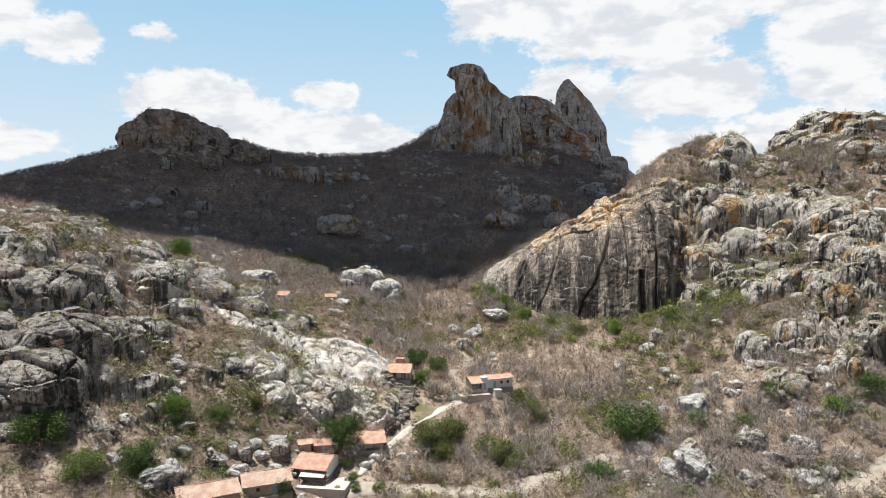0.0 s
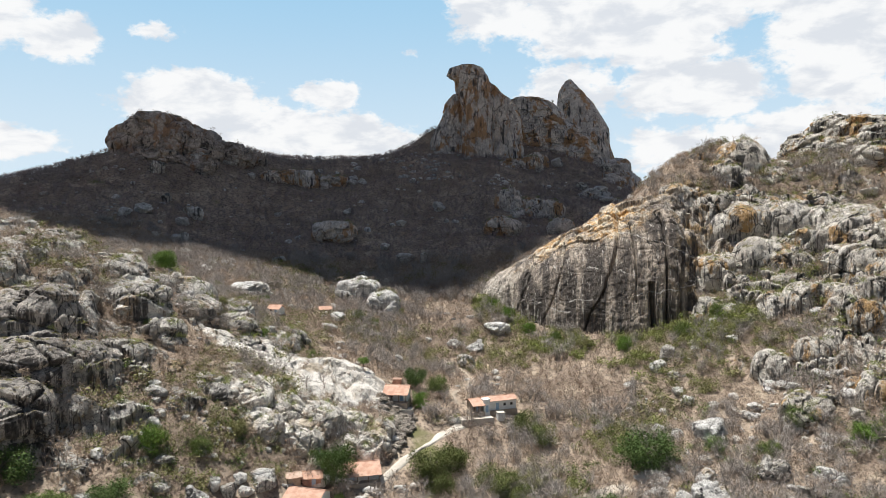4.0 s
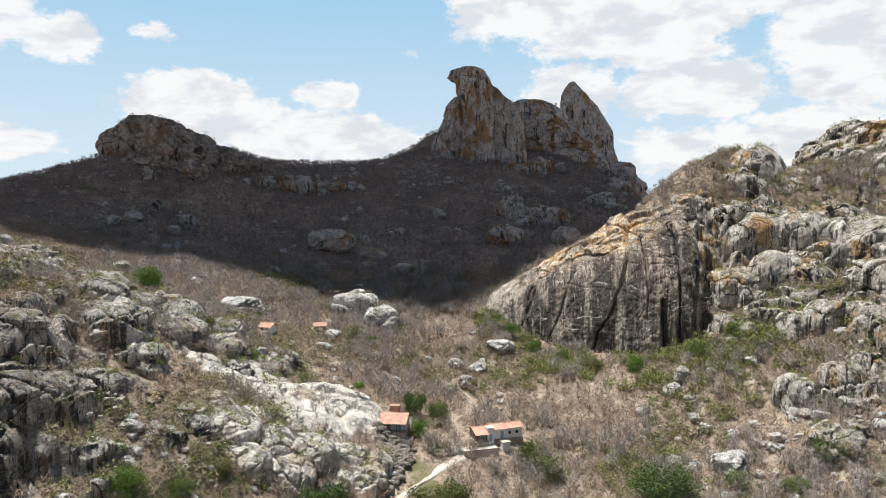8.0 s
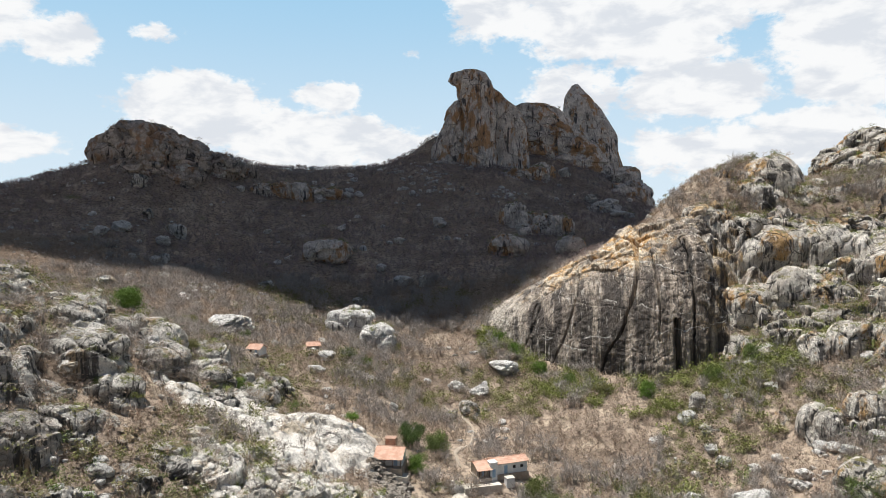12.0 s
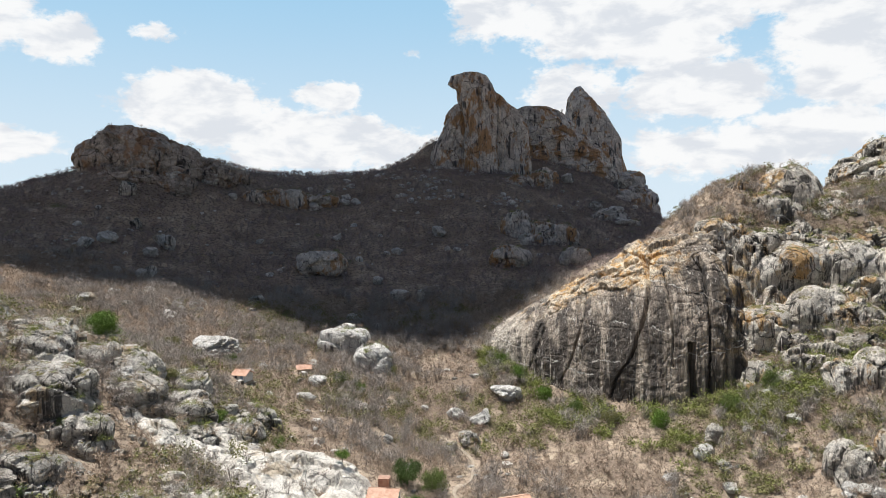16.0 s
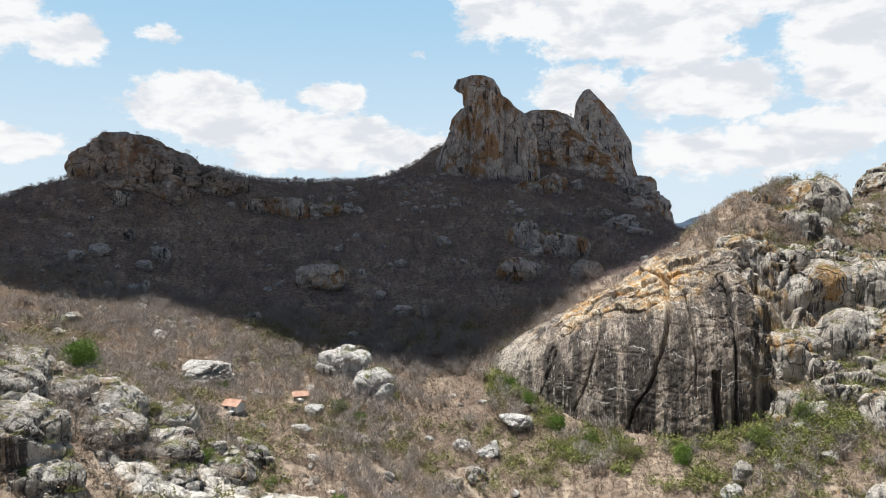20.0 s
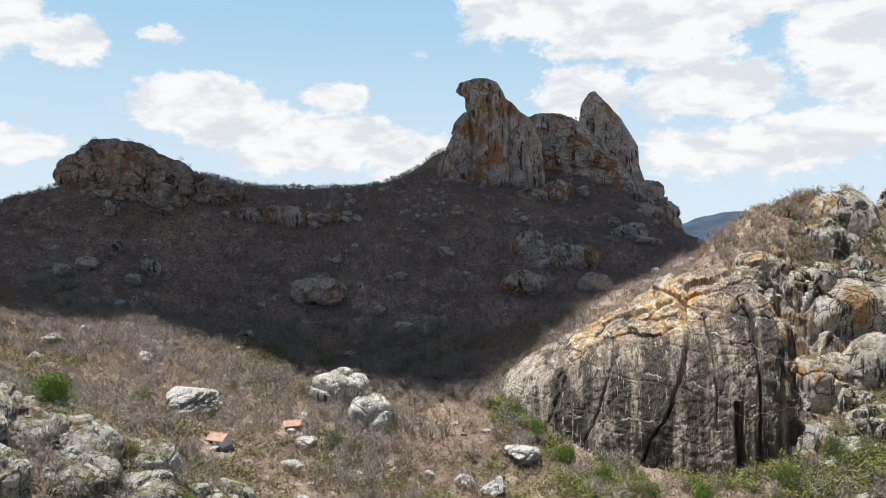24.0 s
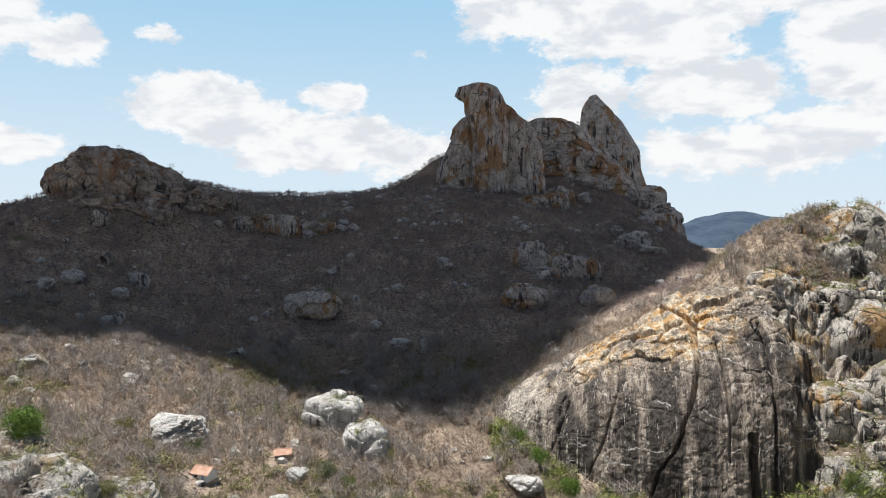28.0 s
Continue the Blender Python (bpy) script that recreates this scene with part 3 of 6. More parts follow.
ground = new("ground", mesh_from("ground", np.stack([mx.ravel(), my.ravel(), ground_z(mx, my).ravel()], 1), np.stack([gq, gq + ny, gq + ny + 1, gq + 1], 1), True, (SOIL,)))
tagged(ground, "dry brown hillside soil between granite outcrops", "ground", kind="structure")


# ---- sky backdrop with fair-weather clouds, far beyond the hills ----
def sky_backdrop():
    az, el = np.radians(np.linspace(-62, 62, 63)), np.radians(np.linspace(-4, 34, 20))
    a, e = np.meshgrid(az, el, indexing="ij")
    far = 4750
    p = np.stack([far * np.sin(a) * np.cos(e), 80 + far * np.cos(a) * np.cos(e), 80 + far * np.sin(e)], -1).reshape(-1, 3)
    i, j = np.meshgrid(np.arange(62), np.arange(19), indexing="ij")
    q = (i * 20 + j).ravel()
    faces = np.stack([q, q + 1, q + 21, q + 20], 1)
    me = mesh_from("sky_backdrop", p, faces)
    uv = me.uv_layers.new(name="sky")
    deg = np.degrees(np.stack([a.ravel(), e.ravel()], 1))
    uv.data.foreach_set("uv", deg[faces.ravel()].astype(np.float32).ravel())
    n = Nodes("cloudy_sky")
    coords = n.add("ShaderNodeUVMap").outputs["UV"]
    sep = n.add("ShaderNodeSeparateXYZ")
    n.link(coords, sep.inputs[0])
    height = n.ramp(sep.outputs["Y"], -2, 22)
    blue = n.mix(height, (0.72, 0.84, 0.93), (0.34, 0.61, 0.85))

    def cloud_noise(scale, detail, stretch):
        node = n.add("ShaderNodeTexNoise", Scale=scale, Detail=detail, Roughness=0.55, Distortion=0.25)
        n.link(n.stretch(stretch, coords), node.inputs["Vector"])
        return node.outputs["Fac"]

    billow = cloud_noise(0.28, 9, (0.75, 1.25, 1))
    total = None
    # middle in degrees of azimuth and elevation, half widths, weight
    for ca, ce, wa, we, weight in CLOUDS:
        shift = n.add("ShaderNodeVectorMath")
        shift.operation = "SUBTRACT"
        n.link(coords, shift.inputs[0])
        shift.inputs[1].default_value = (ca, ce, 0)
        size = n.add("ShaderNodeVectorMath")
        size.operation = "DIVIDE"
        n.link(shift.outputs[0], size.inputs[0])
        size.inputs[1].default_value = (wa, we, 1)
        length = n.add("ShaderNodeVectorMath")
        length.operation = "LENGTH"
        n.link(size.outputs[0], length.inputs[0])
        blob = n.math("MULTIPLY", n.ramp(length.outputs["Value"], 1.25, 0.2), weight)
        total = blob if total is None else n.math("MAXIMUM", total, blob)
    wisp = cloud_noise(0.9, 8, (0.8, 1.2, 1))
    cover = n.math("ADD", n.math("ADD", n.math("MULTIPLY", billow, 1.0), n.math("ADD", n.math("MULTIPLY", wisp, 0.42), n.math("MULTIPLY", cloud_noise(2.6, 8, (0.8, 1.2, 1)), 0.22))), n.math("MULTIPLY", total, 0.62))
    cover = n.ramp(cover, 1.02, 1.22)
    shade = n.ramp(cloud_noise(0.34, 9, (0.7, 1.5, 1)), 0.42, 0.62)
    white = n.mix(shade, (0.97, 0.97, 0.97), (0.75, 0.78, 0.83))
    colour = n.mix(n.math("MULTIPLY", cover, 0.96), blue, white)
    glow = n.add("ShaderNodeEmission", Strength=0.9)
    n.link(colour, glow.inputs["Color"])
    n.link(glow.outputs[0], n.tree.nodes["Material Output"].inputs["Surface"])
    me.materials.append(n.mat)
    return tagged(new("backdrop", me), "pale blue sky with white fair-weather clouds", "sky", kind="structure")


CLOUDS = (
    (4, 17, 6, 4.5, 1.0), (11, 16, 8, 5, 1.0), (18, 15, 8, 6, 1.0), (20, 9.5, 9, 3, 1.0), (11, 10, 5, 3, 0.95), (22, 5, 10, 3, 0.9), (9, 7, 5, 2, 0.8),
    (-20, 8.4, 8, 3.4, 1.05), (-12, 6.0, 10, 3.4, 1.05), (-10, 9.4, 4, 1.8, 0.8), (-35, 14.5, 5, 5, 1.05), (-29, 12.5, 3.5, 2.5, 0.85),
    (-34, 5.2, 6, 1.8, 1.0), (-23, 13.6, 3.0, 1.0, 0.62), (-3, 4.8, 7, 2.8, 0.95), (30, 12, 7, 6, 1.0), (28, 6, 7, 3, 0.9), (27, 18, 7, 5, 0.9), (40, 8, 8, 5, 0.9), (-46, 9, 8, 5, 0.9), (-3, 13, 1.5, 0.7, 0.6),
)
sky_backdrop()


# ---- the cloud overhead that shades the far slope ----
def shading_cloud():
    base = 900.0
    lift = SUN * ((base - 60) / SUN.z)
    xs = np.linspace(-420, 420, 169)
    near = curve_at((-420, -220, -173, -135, -108, -88, -68, -38, -9, 14, 38, 70, 104, 150, 230, 420), (362, 340, 315, 305, 317, 306, 297, 292, 293, 307, 330, 362, 400, 440, 470, 500), xs)
    near = near + 10 * fbm(np.stack([xs, 0 * xs, 0 * xs], 1), 1 / 45, 3)
    depth = np.linspace(0, 1, 50)
    top, low = [], []
    for k, x in enumerate(xs):
        for f in depth:
            y = near[k] + f * (900 - near[k])
            edge = min(f * 6, (1 - f) * 6, (1 - abs(x) / 420) * 8, 1.0)
            top.append((x + lift.x, y + lift.y, base + 120 * math.sqrt(max(edge, 0))))
            low.append((x + lift.x, y + lift.y, base - 6 * edge))
    top, low = np.array(top), np.array(low)
    top[:, 2] += 30 * fbm(top, 1 / 70, 4) * np.clip((top[:, 2] - base) / 60, 0, 1)
    low[:, 2] += 8 * fbm(low, 1 / 50, 3)
    i, j = np.meshgrid(np.arange(168), np.arange(49), indexing="ij")
    q = (i * 50 + j).ravel()
    quads = np.stack([q, q + 50, q + 51, q + 1], 1)
    n = Nodes("cloud_white", 1.0)
    mat = n.done(n.mix(n.noise(0.01, 5), (0.85, 0.86, 0.88), (0.93, 0.93, 0.93)))
    me = mesh_from("cloud", np.concatenate([top, low]), np.concatenate([quads, quads[:, ::-1] + len(top)]), True, (mat,))
    tagged(new("cloud", me), "large white cumulus cloud over the far slope", "cloud", kind="structure")


shading_cloud()


# ---- far range beyond the plain ----
def far_range():
    n = Nodes("haze_tinted_woods", 1.0)
    # blue of the distance haze is mixed straight into the woods' colour
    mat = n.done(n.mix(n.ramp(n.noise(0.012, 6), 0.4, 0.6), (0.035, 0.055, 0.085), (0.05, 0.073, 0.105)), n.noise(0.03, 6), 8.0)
    xs, fs = np.linspace(-2600, 2900, 220), np.linspace(-1, 1, 30)
    a, f = np.meshgrid(xs, fs, indexing="ij")
    crest = 60 + 70 * fbm(np.stack([xs, 0 * xs, 0 * xs], 1), 1 / 520, 4)
    crest = 0.55 * crest * np.exp(-((xs - 1330) / 1500) ** 2) + 78 * np.exp(-((xs - 1400) / 230) ** 2)
    z = PLAIN - 6 + (crest[:, None] + 50) * np.clip(1 - np.abs(f) ** 1.3, 0, 1)
    p = np.stack([a, 3350 + 420 * f, z], -1).reshape(-1, 3)
    p[:, 2] += 9 * fbm(p * (1, 1, 0), 1 / 90, 4) * np.clip((p[:, 2] - PLAIN) / 30, 0, 1)
    i, j = np.meshgrid(np.arange(219), np.arange(29), indexing="ij")
    q = (i * 30 + j).ravel()
    tagged(new("distant_range", mesh_from("distant_range", p, np.stack([q, q + 30, q + 31, q + 1], 1), True, (mat,))), "wooded hills beyond the plain, tinted hazy blue", "hill", kind="structure")


far_range()


# ---- the summit: cock-shaped pillar, its shoulders, the wall behind and the pointed peak ----
loft("summit_pillar", ((174, 13, 23), (172, 5.4, 28.5), (167, 3.0, 31.4), (164, 6.6, 32.1), (162, 8.4, 32.4), (155, 8.9, 33.5), (145, 12, 34), (130, 13, 34.7), (104, 12, 37)),
     507, 30, 3, SUMMIT_ROCK, "tall head-shaped granite pillar with a beak, streaked orange and grey", n=180, size=(6.5, 6.5, 30), step=1.4, groove=0.7, lump=0.5)
loft("summit_shoulder", ((165, 25, 33.5), (160, 25, 38), (155, 26, 43), (151, 27, 48), (145, 28, 52), (137, 30, 55), (104, 33, 60)), 515, 30, 8, SUMMIT_ROCK, "steep grey granite shoulder beside the summit pillar", size=(7, 6, 20), step=1.4, groove=0.6, dip=12)
loft("summit_shoulder", ((155, 8, 13), (151, 4.4, 14), (145, 1.5, 15.8), (138, -2, 15.8), (131, -4.3, 15.8), (119, -7, 17), (104, -10, 19)), 513, 30, 11, SUMMIT_ROCK, "fissured grey granite shoulder below the pillar's beak", size=(4.5, 5, 10), step=1.8, groove=0.7, dip=20)
loft("summit_wall", ((160, 58, 73), (157, 50, 82), (151, 48, 90), (144, 48, 95), (132, 48, 111), (124, 51, 121), (104, 54, 129)), 562, 60, 14, SUMMIT_ROCK, "broad banded granite wall between pillar and peak", n=230, size=(15, 9, 6), step=3.0, groove=1.0, dip=14)
loft("summit_peak", ((189.5, 111, 116), (184, 108, 120), (178, 105, 125), (169, 102.5, 132.5), (160, 101.5, 140), (143, 101.5, 148.5), (130, 102, 150), (100, 104, 159)), 642, 62, 19, SUMMIT_ROCK, "pointed granite peak with steep smooth flanks", n=180, size=(12, 12, 26), step=1.5, groove=0.6)

# ---- crown of the western hill ----
CROWN_TOPS = []
for k, (x, y, z, rx, ry, rz, turn, power, size) in enumerate((
        (-168, 420, 108, 25, 17, 18.5, -4, 2.5, (14, 12, 10)), (-188, 416, 106, 8, 10, 12, 0, 2.8, (9, 9, 14)), (-150, 424, 104.5, 22, 15, 15.5, -14, 2.2, (11, 8, 7)), (-131, 430, 101.5, 18, 11, 9.5, -22, 2.2, (9, 7, 5)), (-118, 436, 99, 9, 7, 6, -22, 2.8, (6, 5, 4)),
        (-165, 404, 98, 17, 8, 6, 8, 2.6, (8, 6, 3.5)), (-142, 408, 95, 13, 7, 5, -10, 2.6, (7, 5, 3.5)), (-186, 405, 96, 8, 7, 5, 0, 2.8, (5, 5, 4)), (-211, 426, 94, 16, 10, 8, -20, 2.6, (8, 6, 5)))):
    ob = mass("crown_rock", x, y, z, rx, ry, rz, turn, power, 40 + k, 54, size, 22, 3.2, 0.9, 1.3, CROWN_ROCK, "jointed brown granite rock crowning the western hill")
    CROWN_TOPS += [v.co[:] for v in ob.data.vertices if v.normal.z > 0.7][::9]
# ---- broken flank east of the summit ----
for k, (x, y, z, rx, ry, rz, turn) in enumerate(((136, 530, 84, 13, 14, 17, 10), (127, 512, 86, 11, 9, 12, -10), (142, 560, 84, 13, 16, 18, 0), (118, 500, 88, 9, 7, 8, 15), (146, 598, 98, 11, 16, 18, 0))):
    mass("flank_rock", x, y, z, rx, ry, rz, turn, 2.6, 140 + k, 46, (8, 8, 12), 15, 2.2, 0.7, 1.0, SUMMIT_ROCK, "fissured grey granite flank below the summit")

# ---- the great dome on the eastern side: a long nose with a steep face to the south ----
def dome_rock():
    u = np.concatenate([np.linspace(11, 16, 26), np.linspace(16.2, 108, 330)])
    foot_y = curve_at((11, 15, 24, 37, 50, 66, 84, 98, 108), (282, 279, 266, 254, 245, 236, 235, 240, 246), u)
    foot_z = curve_at((11, 15, 24, 37, 50, 66, 84, 98, 108), (33, 31, 26, 23, 22, 23, 27, 34, 40), u)
    top_y = curve_at((11, 24, 50, 67, 84, 108), (284, 282, 275, 271, 272, 276), u)
    top_z = curve_at((11, 15, 26, 40, 49, 58, 69, 84, 108), (34, 39, 48, 56, 61, 66, 73, 76, 78), u)
    a = np.linspace(0, 1, 170)
    rise, run = np.sin(a * math.pi / 2) ** 0.82, 1 - np.cos(a * math.pi / 2) ** 0.80
    px = np.repeat(u[:, None], len(a) + 30, 1)
    # past the dome proper the face lies back in ledges
    shelf = np.clip((u - 76) / 14, 0, 1)[:, None]
    shelf = shelf * shelf * (3 - 2 * shelf)
    wave = a[None] * 5.5 + 0.05 * u[:, None] + 0.35 * np.sin(u * 0.55)[:, None]
    part_up = wave - np.floor(wave)
    ledge = a[None] + 0.85 / 5.5 * (np.clip(part_up / 0.3, 0, 1) - part_up)
    front_y = foot_y[:, None] + (top_y - foot_y)[:, None] * (run * (1 - shelf) + shelf * a)
    front_z = foot_z[:, None] + (top_z - foot_z)[:, None] * (rise * (1 - shelf) + shelf * ledge)
    back = np.linspace(0.03, 1, 30)
    back_y = top_y[:, None] + 42 * back
    back_z = top_z[:, None] - 8 * back**2 - 26 * back**4
    p = np.stack([px, np.concatenate([front_y, back_y], 1), np.concatenate([front_z, back_z], 1)], -1)
    du, dv = np.gradient(p, axis=0), np.gradient(p, axis=1)
    out = np.cross(du, dv)
    out /= np.linalg.norm(out, axis=2, keepdims=True) + 1e-9
    shape = p.shape
    p, out = p.reshape(-1, 3), out.reshape(-1, 3)
    x, y, z = p.T
    q = np.stack([x, y * 0.3, z * 0.10], 1)
    east = np.clip((x - 66) / 14, 0, 1)
    push = 1.1 * fbm(p, 1 / 22, 2) + 0.22 * fbm(q, 1 / 3.2, 4) + 0.14 * fbm(p, 1 / 1.2, 3)
    push += (1 - east) * fracture(p, out, (24, 16, 80), 15, 0, 9, 0.8, 0.12, 0.10, 0.35) + east * fracture(p, out, (7, 8, 20), 15, 10, 10, 1.7, 0.5)
    # upright fissures: middle, slant, from, to, half width, depth
    for at, slant, low, high, wide, deep in ((57.0, 0.42, 22, 50, 0.42, 2.0), (57.0, 0.28, 50, 76, 0.5, 2.4), (69.0, 0.02, 20, 47, 1.2, 4.0), (64.0, 0.04, 40, 66, 0.4, 1.2), (42.0, 0.35, 25, 58, 0.35, 0.9), (74.0, 0.05, 30, 70, 0.5, 1.6), (79.0, 0.04, 24, 60, 0.9, 2.4), (90.0, -0.05, 26, 72, 0.7, 1.5), (33, 0.4, 24, 52, 0.35, 0.7)):
        line = at + slant * (z - 50) + 0.45 * fbm(np.stack([z, 0 * z, 0 * z + at], 1), 1 / 7, 3)
        push -= deep * np.clip(1 - np.abs(x - line) / wide, 0, 1) * (z > low) * (z < high)
    # thin level joints
    for at, slant, deep in ((57, 0.05, 0.2), (47, -0.16, 0.18), (64, 0.12, 0.3), (36, -0.1, 0.15)):
        line = at + slant * (x - 60) + 1.2 * fbm(np.stack([x, 0 * x, 0 * x + at], 1), 1 / 11, 3)
        push -= deep * np.clip(1 - np.abs(z - line) / 0.3, 0, 1)
    # broken steps on the ochre top
    crown = np.clip((z - (0.42 * x + 36)) / 6, 0, 1)
    push += crown * (fracture(p, out, (8, 6, 4.2), 15, 12, 31, 2.4, 0.6) + 0.3)
    p = p + out * push[:, None]
    n, m = shape[:2]
    i, j = np.meshgrid(np.arange(n - 1), np.arange(m - 1), indexing="ij")
    k = (i * m + j).ravel()
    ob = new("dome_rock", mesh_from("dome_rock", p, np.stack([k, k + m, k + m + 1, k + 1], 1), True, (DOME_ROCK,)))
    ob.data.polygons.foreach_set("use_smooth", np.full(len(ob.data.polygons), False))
    return tagged(ob, "great grey granite dome with dark water streaks and ochre top", "rock")


dome_rock()


# ---- bedrock breaking through the slopes ----
def bedrock(name, rule, x0, x1, y0, y1, step, mat, label, size, turn, dip, rise=1.0, groove=1.0):
    x, y = np.arange(x0, x1, step), np.arange(y0, y1, step)
    a, b = np.meshgrid(x, y, indexing="ij")
    z = rule(a.ravel(), b.ravel())
    low = ground_z(a.ravel(), b.ravel()) - 1.2
    show = (z > low).reshape(a.shape)
    p = np.stack([a.ravel(), b.ravel(), np.maximum(z, low)], 1)
    # joints run through the faces as well as the tops
    sheet = p.reshape(*a.shape, 3)
    out = np.cross(np.gradient(sheet, axis=0), np.gradient(sheet, axis=1)).reshape(-1, 3)
    out /= np.linalg.norm(out, axis=1, keepdims=True)
    seen = show.ravel()
    p[seen] += out[seen] * fracture(p[seen], out[seen], size, turn, dip, 5, rise, groove)[:, None]
    i, j = np.meshgrid(np.arange(len(x) - 1), np.arange(len(y) - 1), indexing="ij")
    keep = show[:-1, :-1] | show[1:, :-1] | show[:-1, 1:] | show[1:, 1:]
    k = (i * len(y) + j)[keep]
    m = len(y)
    ob = new(name, mesh_from(name, p, np.stack([k, k + m, k + m + 1, k + 1], 1), False, (mat,)))
    return tagged(ob, label, "rock outcrop", kind="structure")


bedrock("rock_outcrop", spur_rock, -160, 12, 118, 232, 0.42, CRAG_ROCK, "broken grey and white granite outcrop on the western spur", (9, 6, 3.6), -25, 14, 1.5, 0.5)
bedrock("slab_rock", slab_rock, -85, 12, 160, 225, 0.5, PALE_ROCK, "bare pale granite slab sloping down to the village", (14, 9, 6), -20, 10, 0.5, 0.3)
bedrock("rock_outcrop", east_rock, 78, 225, 165, 325, 0.5, EAST_ROCK, "stepped pale granite outcrop with ochre stains on the eastern hill", (8, 7, 9), 20, -8, 1.8, 0.5)


HOUSE_SITES = ((-37.5, 142.5), (-28.5, 153.5), (-18.5, 165), (-46, 131.5), (-12.2, 195), (14, 200.5), (9, 197), (-55, 237.5))


def outcrop_blocks(cover, x0, x1, y0, y1, number, small, large, seed, turn, mat, label, least=0.02, n=8):
    """An outcrop whose jointed blocks lie about it as parts."""
    rng = np.random.RandomState(seed)
    x, y = rng.uniform(x0, x1, number * 9), rng.uniform(y0, y1, number * 9)
    keep = cover(x, y) + 0.35 * fbm(np.stack([x, y, 0 * x], 1), 1 / 13, 2) > least
    for hx, hy in HOUSE_SITES:
        keep &= (x - hx) ** 2 + (y - hy) ** 2 > 8.5**2
    x, y = x[keep][:number], y[keep][:number]
    r = small * (large / small) ** (rng.rand(len(x)) ** 2.0)
    z = ground_z(x, y) + r * rng.uniform(-0.15, 0.45, len(x))
    shapes = [mesh_from("block", *block_shape(seed * 50 + k, n, 6), False, (mat,)) for k in range(14)]
    base = tagged(new("outcrop"), label, "rock outcrop")
    base.location = ((x0 + x1) / 2, (y0 + y1) / 2, float(ground_z((x0 + x1) / 2, (y0 + y1) / 2)))
    for k in range(len(x)):
        ob = new("block", shapes[k % 14])
        ob.parent = base
        ob.location = (x[k] - base.location.x, y[k] - base.location.y, z[k] - base.location.z)
        ob.rotation_euler = (rng.uniform(-0.2, 0.2), rng.uniform(-0.2, 0.2), radians(turn) + rng.uniform(-0.45, 0.45))
        ob.scale = (r[k] * rng.uniform(1.0, 1.5), r[k] * rng.uniform(0.8, 1.2), r[k] * rng.uniform(0.6, 1.0))


outcrop_blocks(spur_cover, -140, -75, 125, 218, 60, 0.7, 2.6, 1, -30, CLIFF_ROCK, "stacked grey granite blocks of the western cliffs")
outcrop_blocks(spur_cover, -75, -8, 140, 218, 80, 0.6, 2.4, 3, -30, CRAG_ROCK, "jointed pale granite blocks on the western spur")
outcrop_blocks(east_cover, 78, 128, 165, 250, 70, 0.7, 2.6, 2, 30, EAST_ROCK, "pale granite ribs and blocks low on the eastern hill")
outcrop_blocks(east_cover, 80, 136, 236, 318, 70, 0.7, 2.6, 4, 15, EAST_ROCK, "jointed pale granite blocks stepping up the eastern hill")
outcrop_blocks(east_cover, 128, 215, 180, 318, 100, 0.9, 4.0, 5, 15, EAST_ROCK, "broken ochre and grey granite blocks of the eastern ridge")


# ---- what plants and stones stand on ----
def surface_z(x, y):
    """The higher of soil and bedrock at the arrays x, y, and whether it is bedrock."""
    x, y = np.atleast_1d(np.asarray(x, float)), np.atleast_1d(np.asarray(y, float))
    z = ground_z(x, y)
    west = np.where((x > -160) & (x < 12) & (y > 118) & (y < 232), np.maximum(spur_rock(x, y), slab_rock(x, y)), -99)
    east = np.where((x > 78) & (x < 225) & (y > 165) & (y < 325), east_rock(x, y), -99)
    rock = np.maximum(west, east)
    return np.maximum(z, rock), rock > z + 0.3


# ---- boulders ----
BOULDERS = [boulder_mesh(200 + k, 20, 10 + k % 5, (GRANITE, CRAG_ROCK)[k % 3 == 1]) for k in range(16)]
count = 0


def boulders(*rows, label="grey granite boulder lying on the dry slope", sink=0.22):
    """Single boulders: x, y, half width, height to width."""
    global count
    for x, y, r, tall in rows:
        if any((x - hx) ** 2 + (y - hy) ** 2 < (4.2 + r) ** 2 for hx, hy in HOUSE_SITES):
            continue
        rnd = random.Random(count * 7 + 3)
        z = float(surface_z(x, y)[0][0])
        ob = new("boulder", BOULDERS[count % len(BOULDERS)])
        ob.location = (x, y, z + r * tall * (1 - 2 * sink) * 0.9)
        ob.scale = (r * 1.12, r * rnd.uniform(0.85, 1.15), r * tall * 1.15)
        ob.rotation_euler = (rnd.uniform(-0.15, 0.15), rnd.uniform(-0.15, 0.15), rnd.choice((0, 3.14)) + rnd.uniform(-0.5, 0.5))
        tagged(ob, label if r < 5 else "huge grey granite boulder with a pale weathered top", "boulder", "boulders on the slopes")
        count += 1


# west slope: x, y, radius, height to width
boulders((-121, 281, 3.4, 0.75), (-112, 290, 2.3, 0.75), (-121, 302, 2.4, 0.75), (-122, 330, 3.5, 0.75), (-122, 336, 2.9, 0.75), (-153, 342, 3.8, 0.75), (-147, 352, 4.9, 0.6), (-146, 334, 1.8, 0.75), (-127, 350, 2.8, 0.75), (-124, 360, 4.2, 1), (-144, 372, 2.9, 0.75), (-132, 327, 2.2, 0.75), (-139, 308, 3.6, 0.4), (-117, 266, 2.9, 0.75), (-111, 263, 1.9, 0.75), (-163, 375, 1.7, 0.75), (-113, 313, 2.3, 0.75), (-73, 317, 4.2, 0.5))
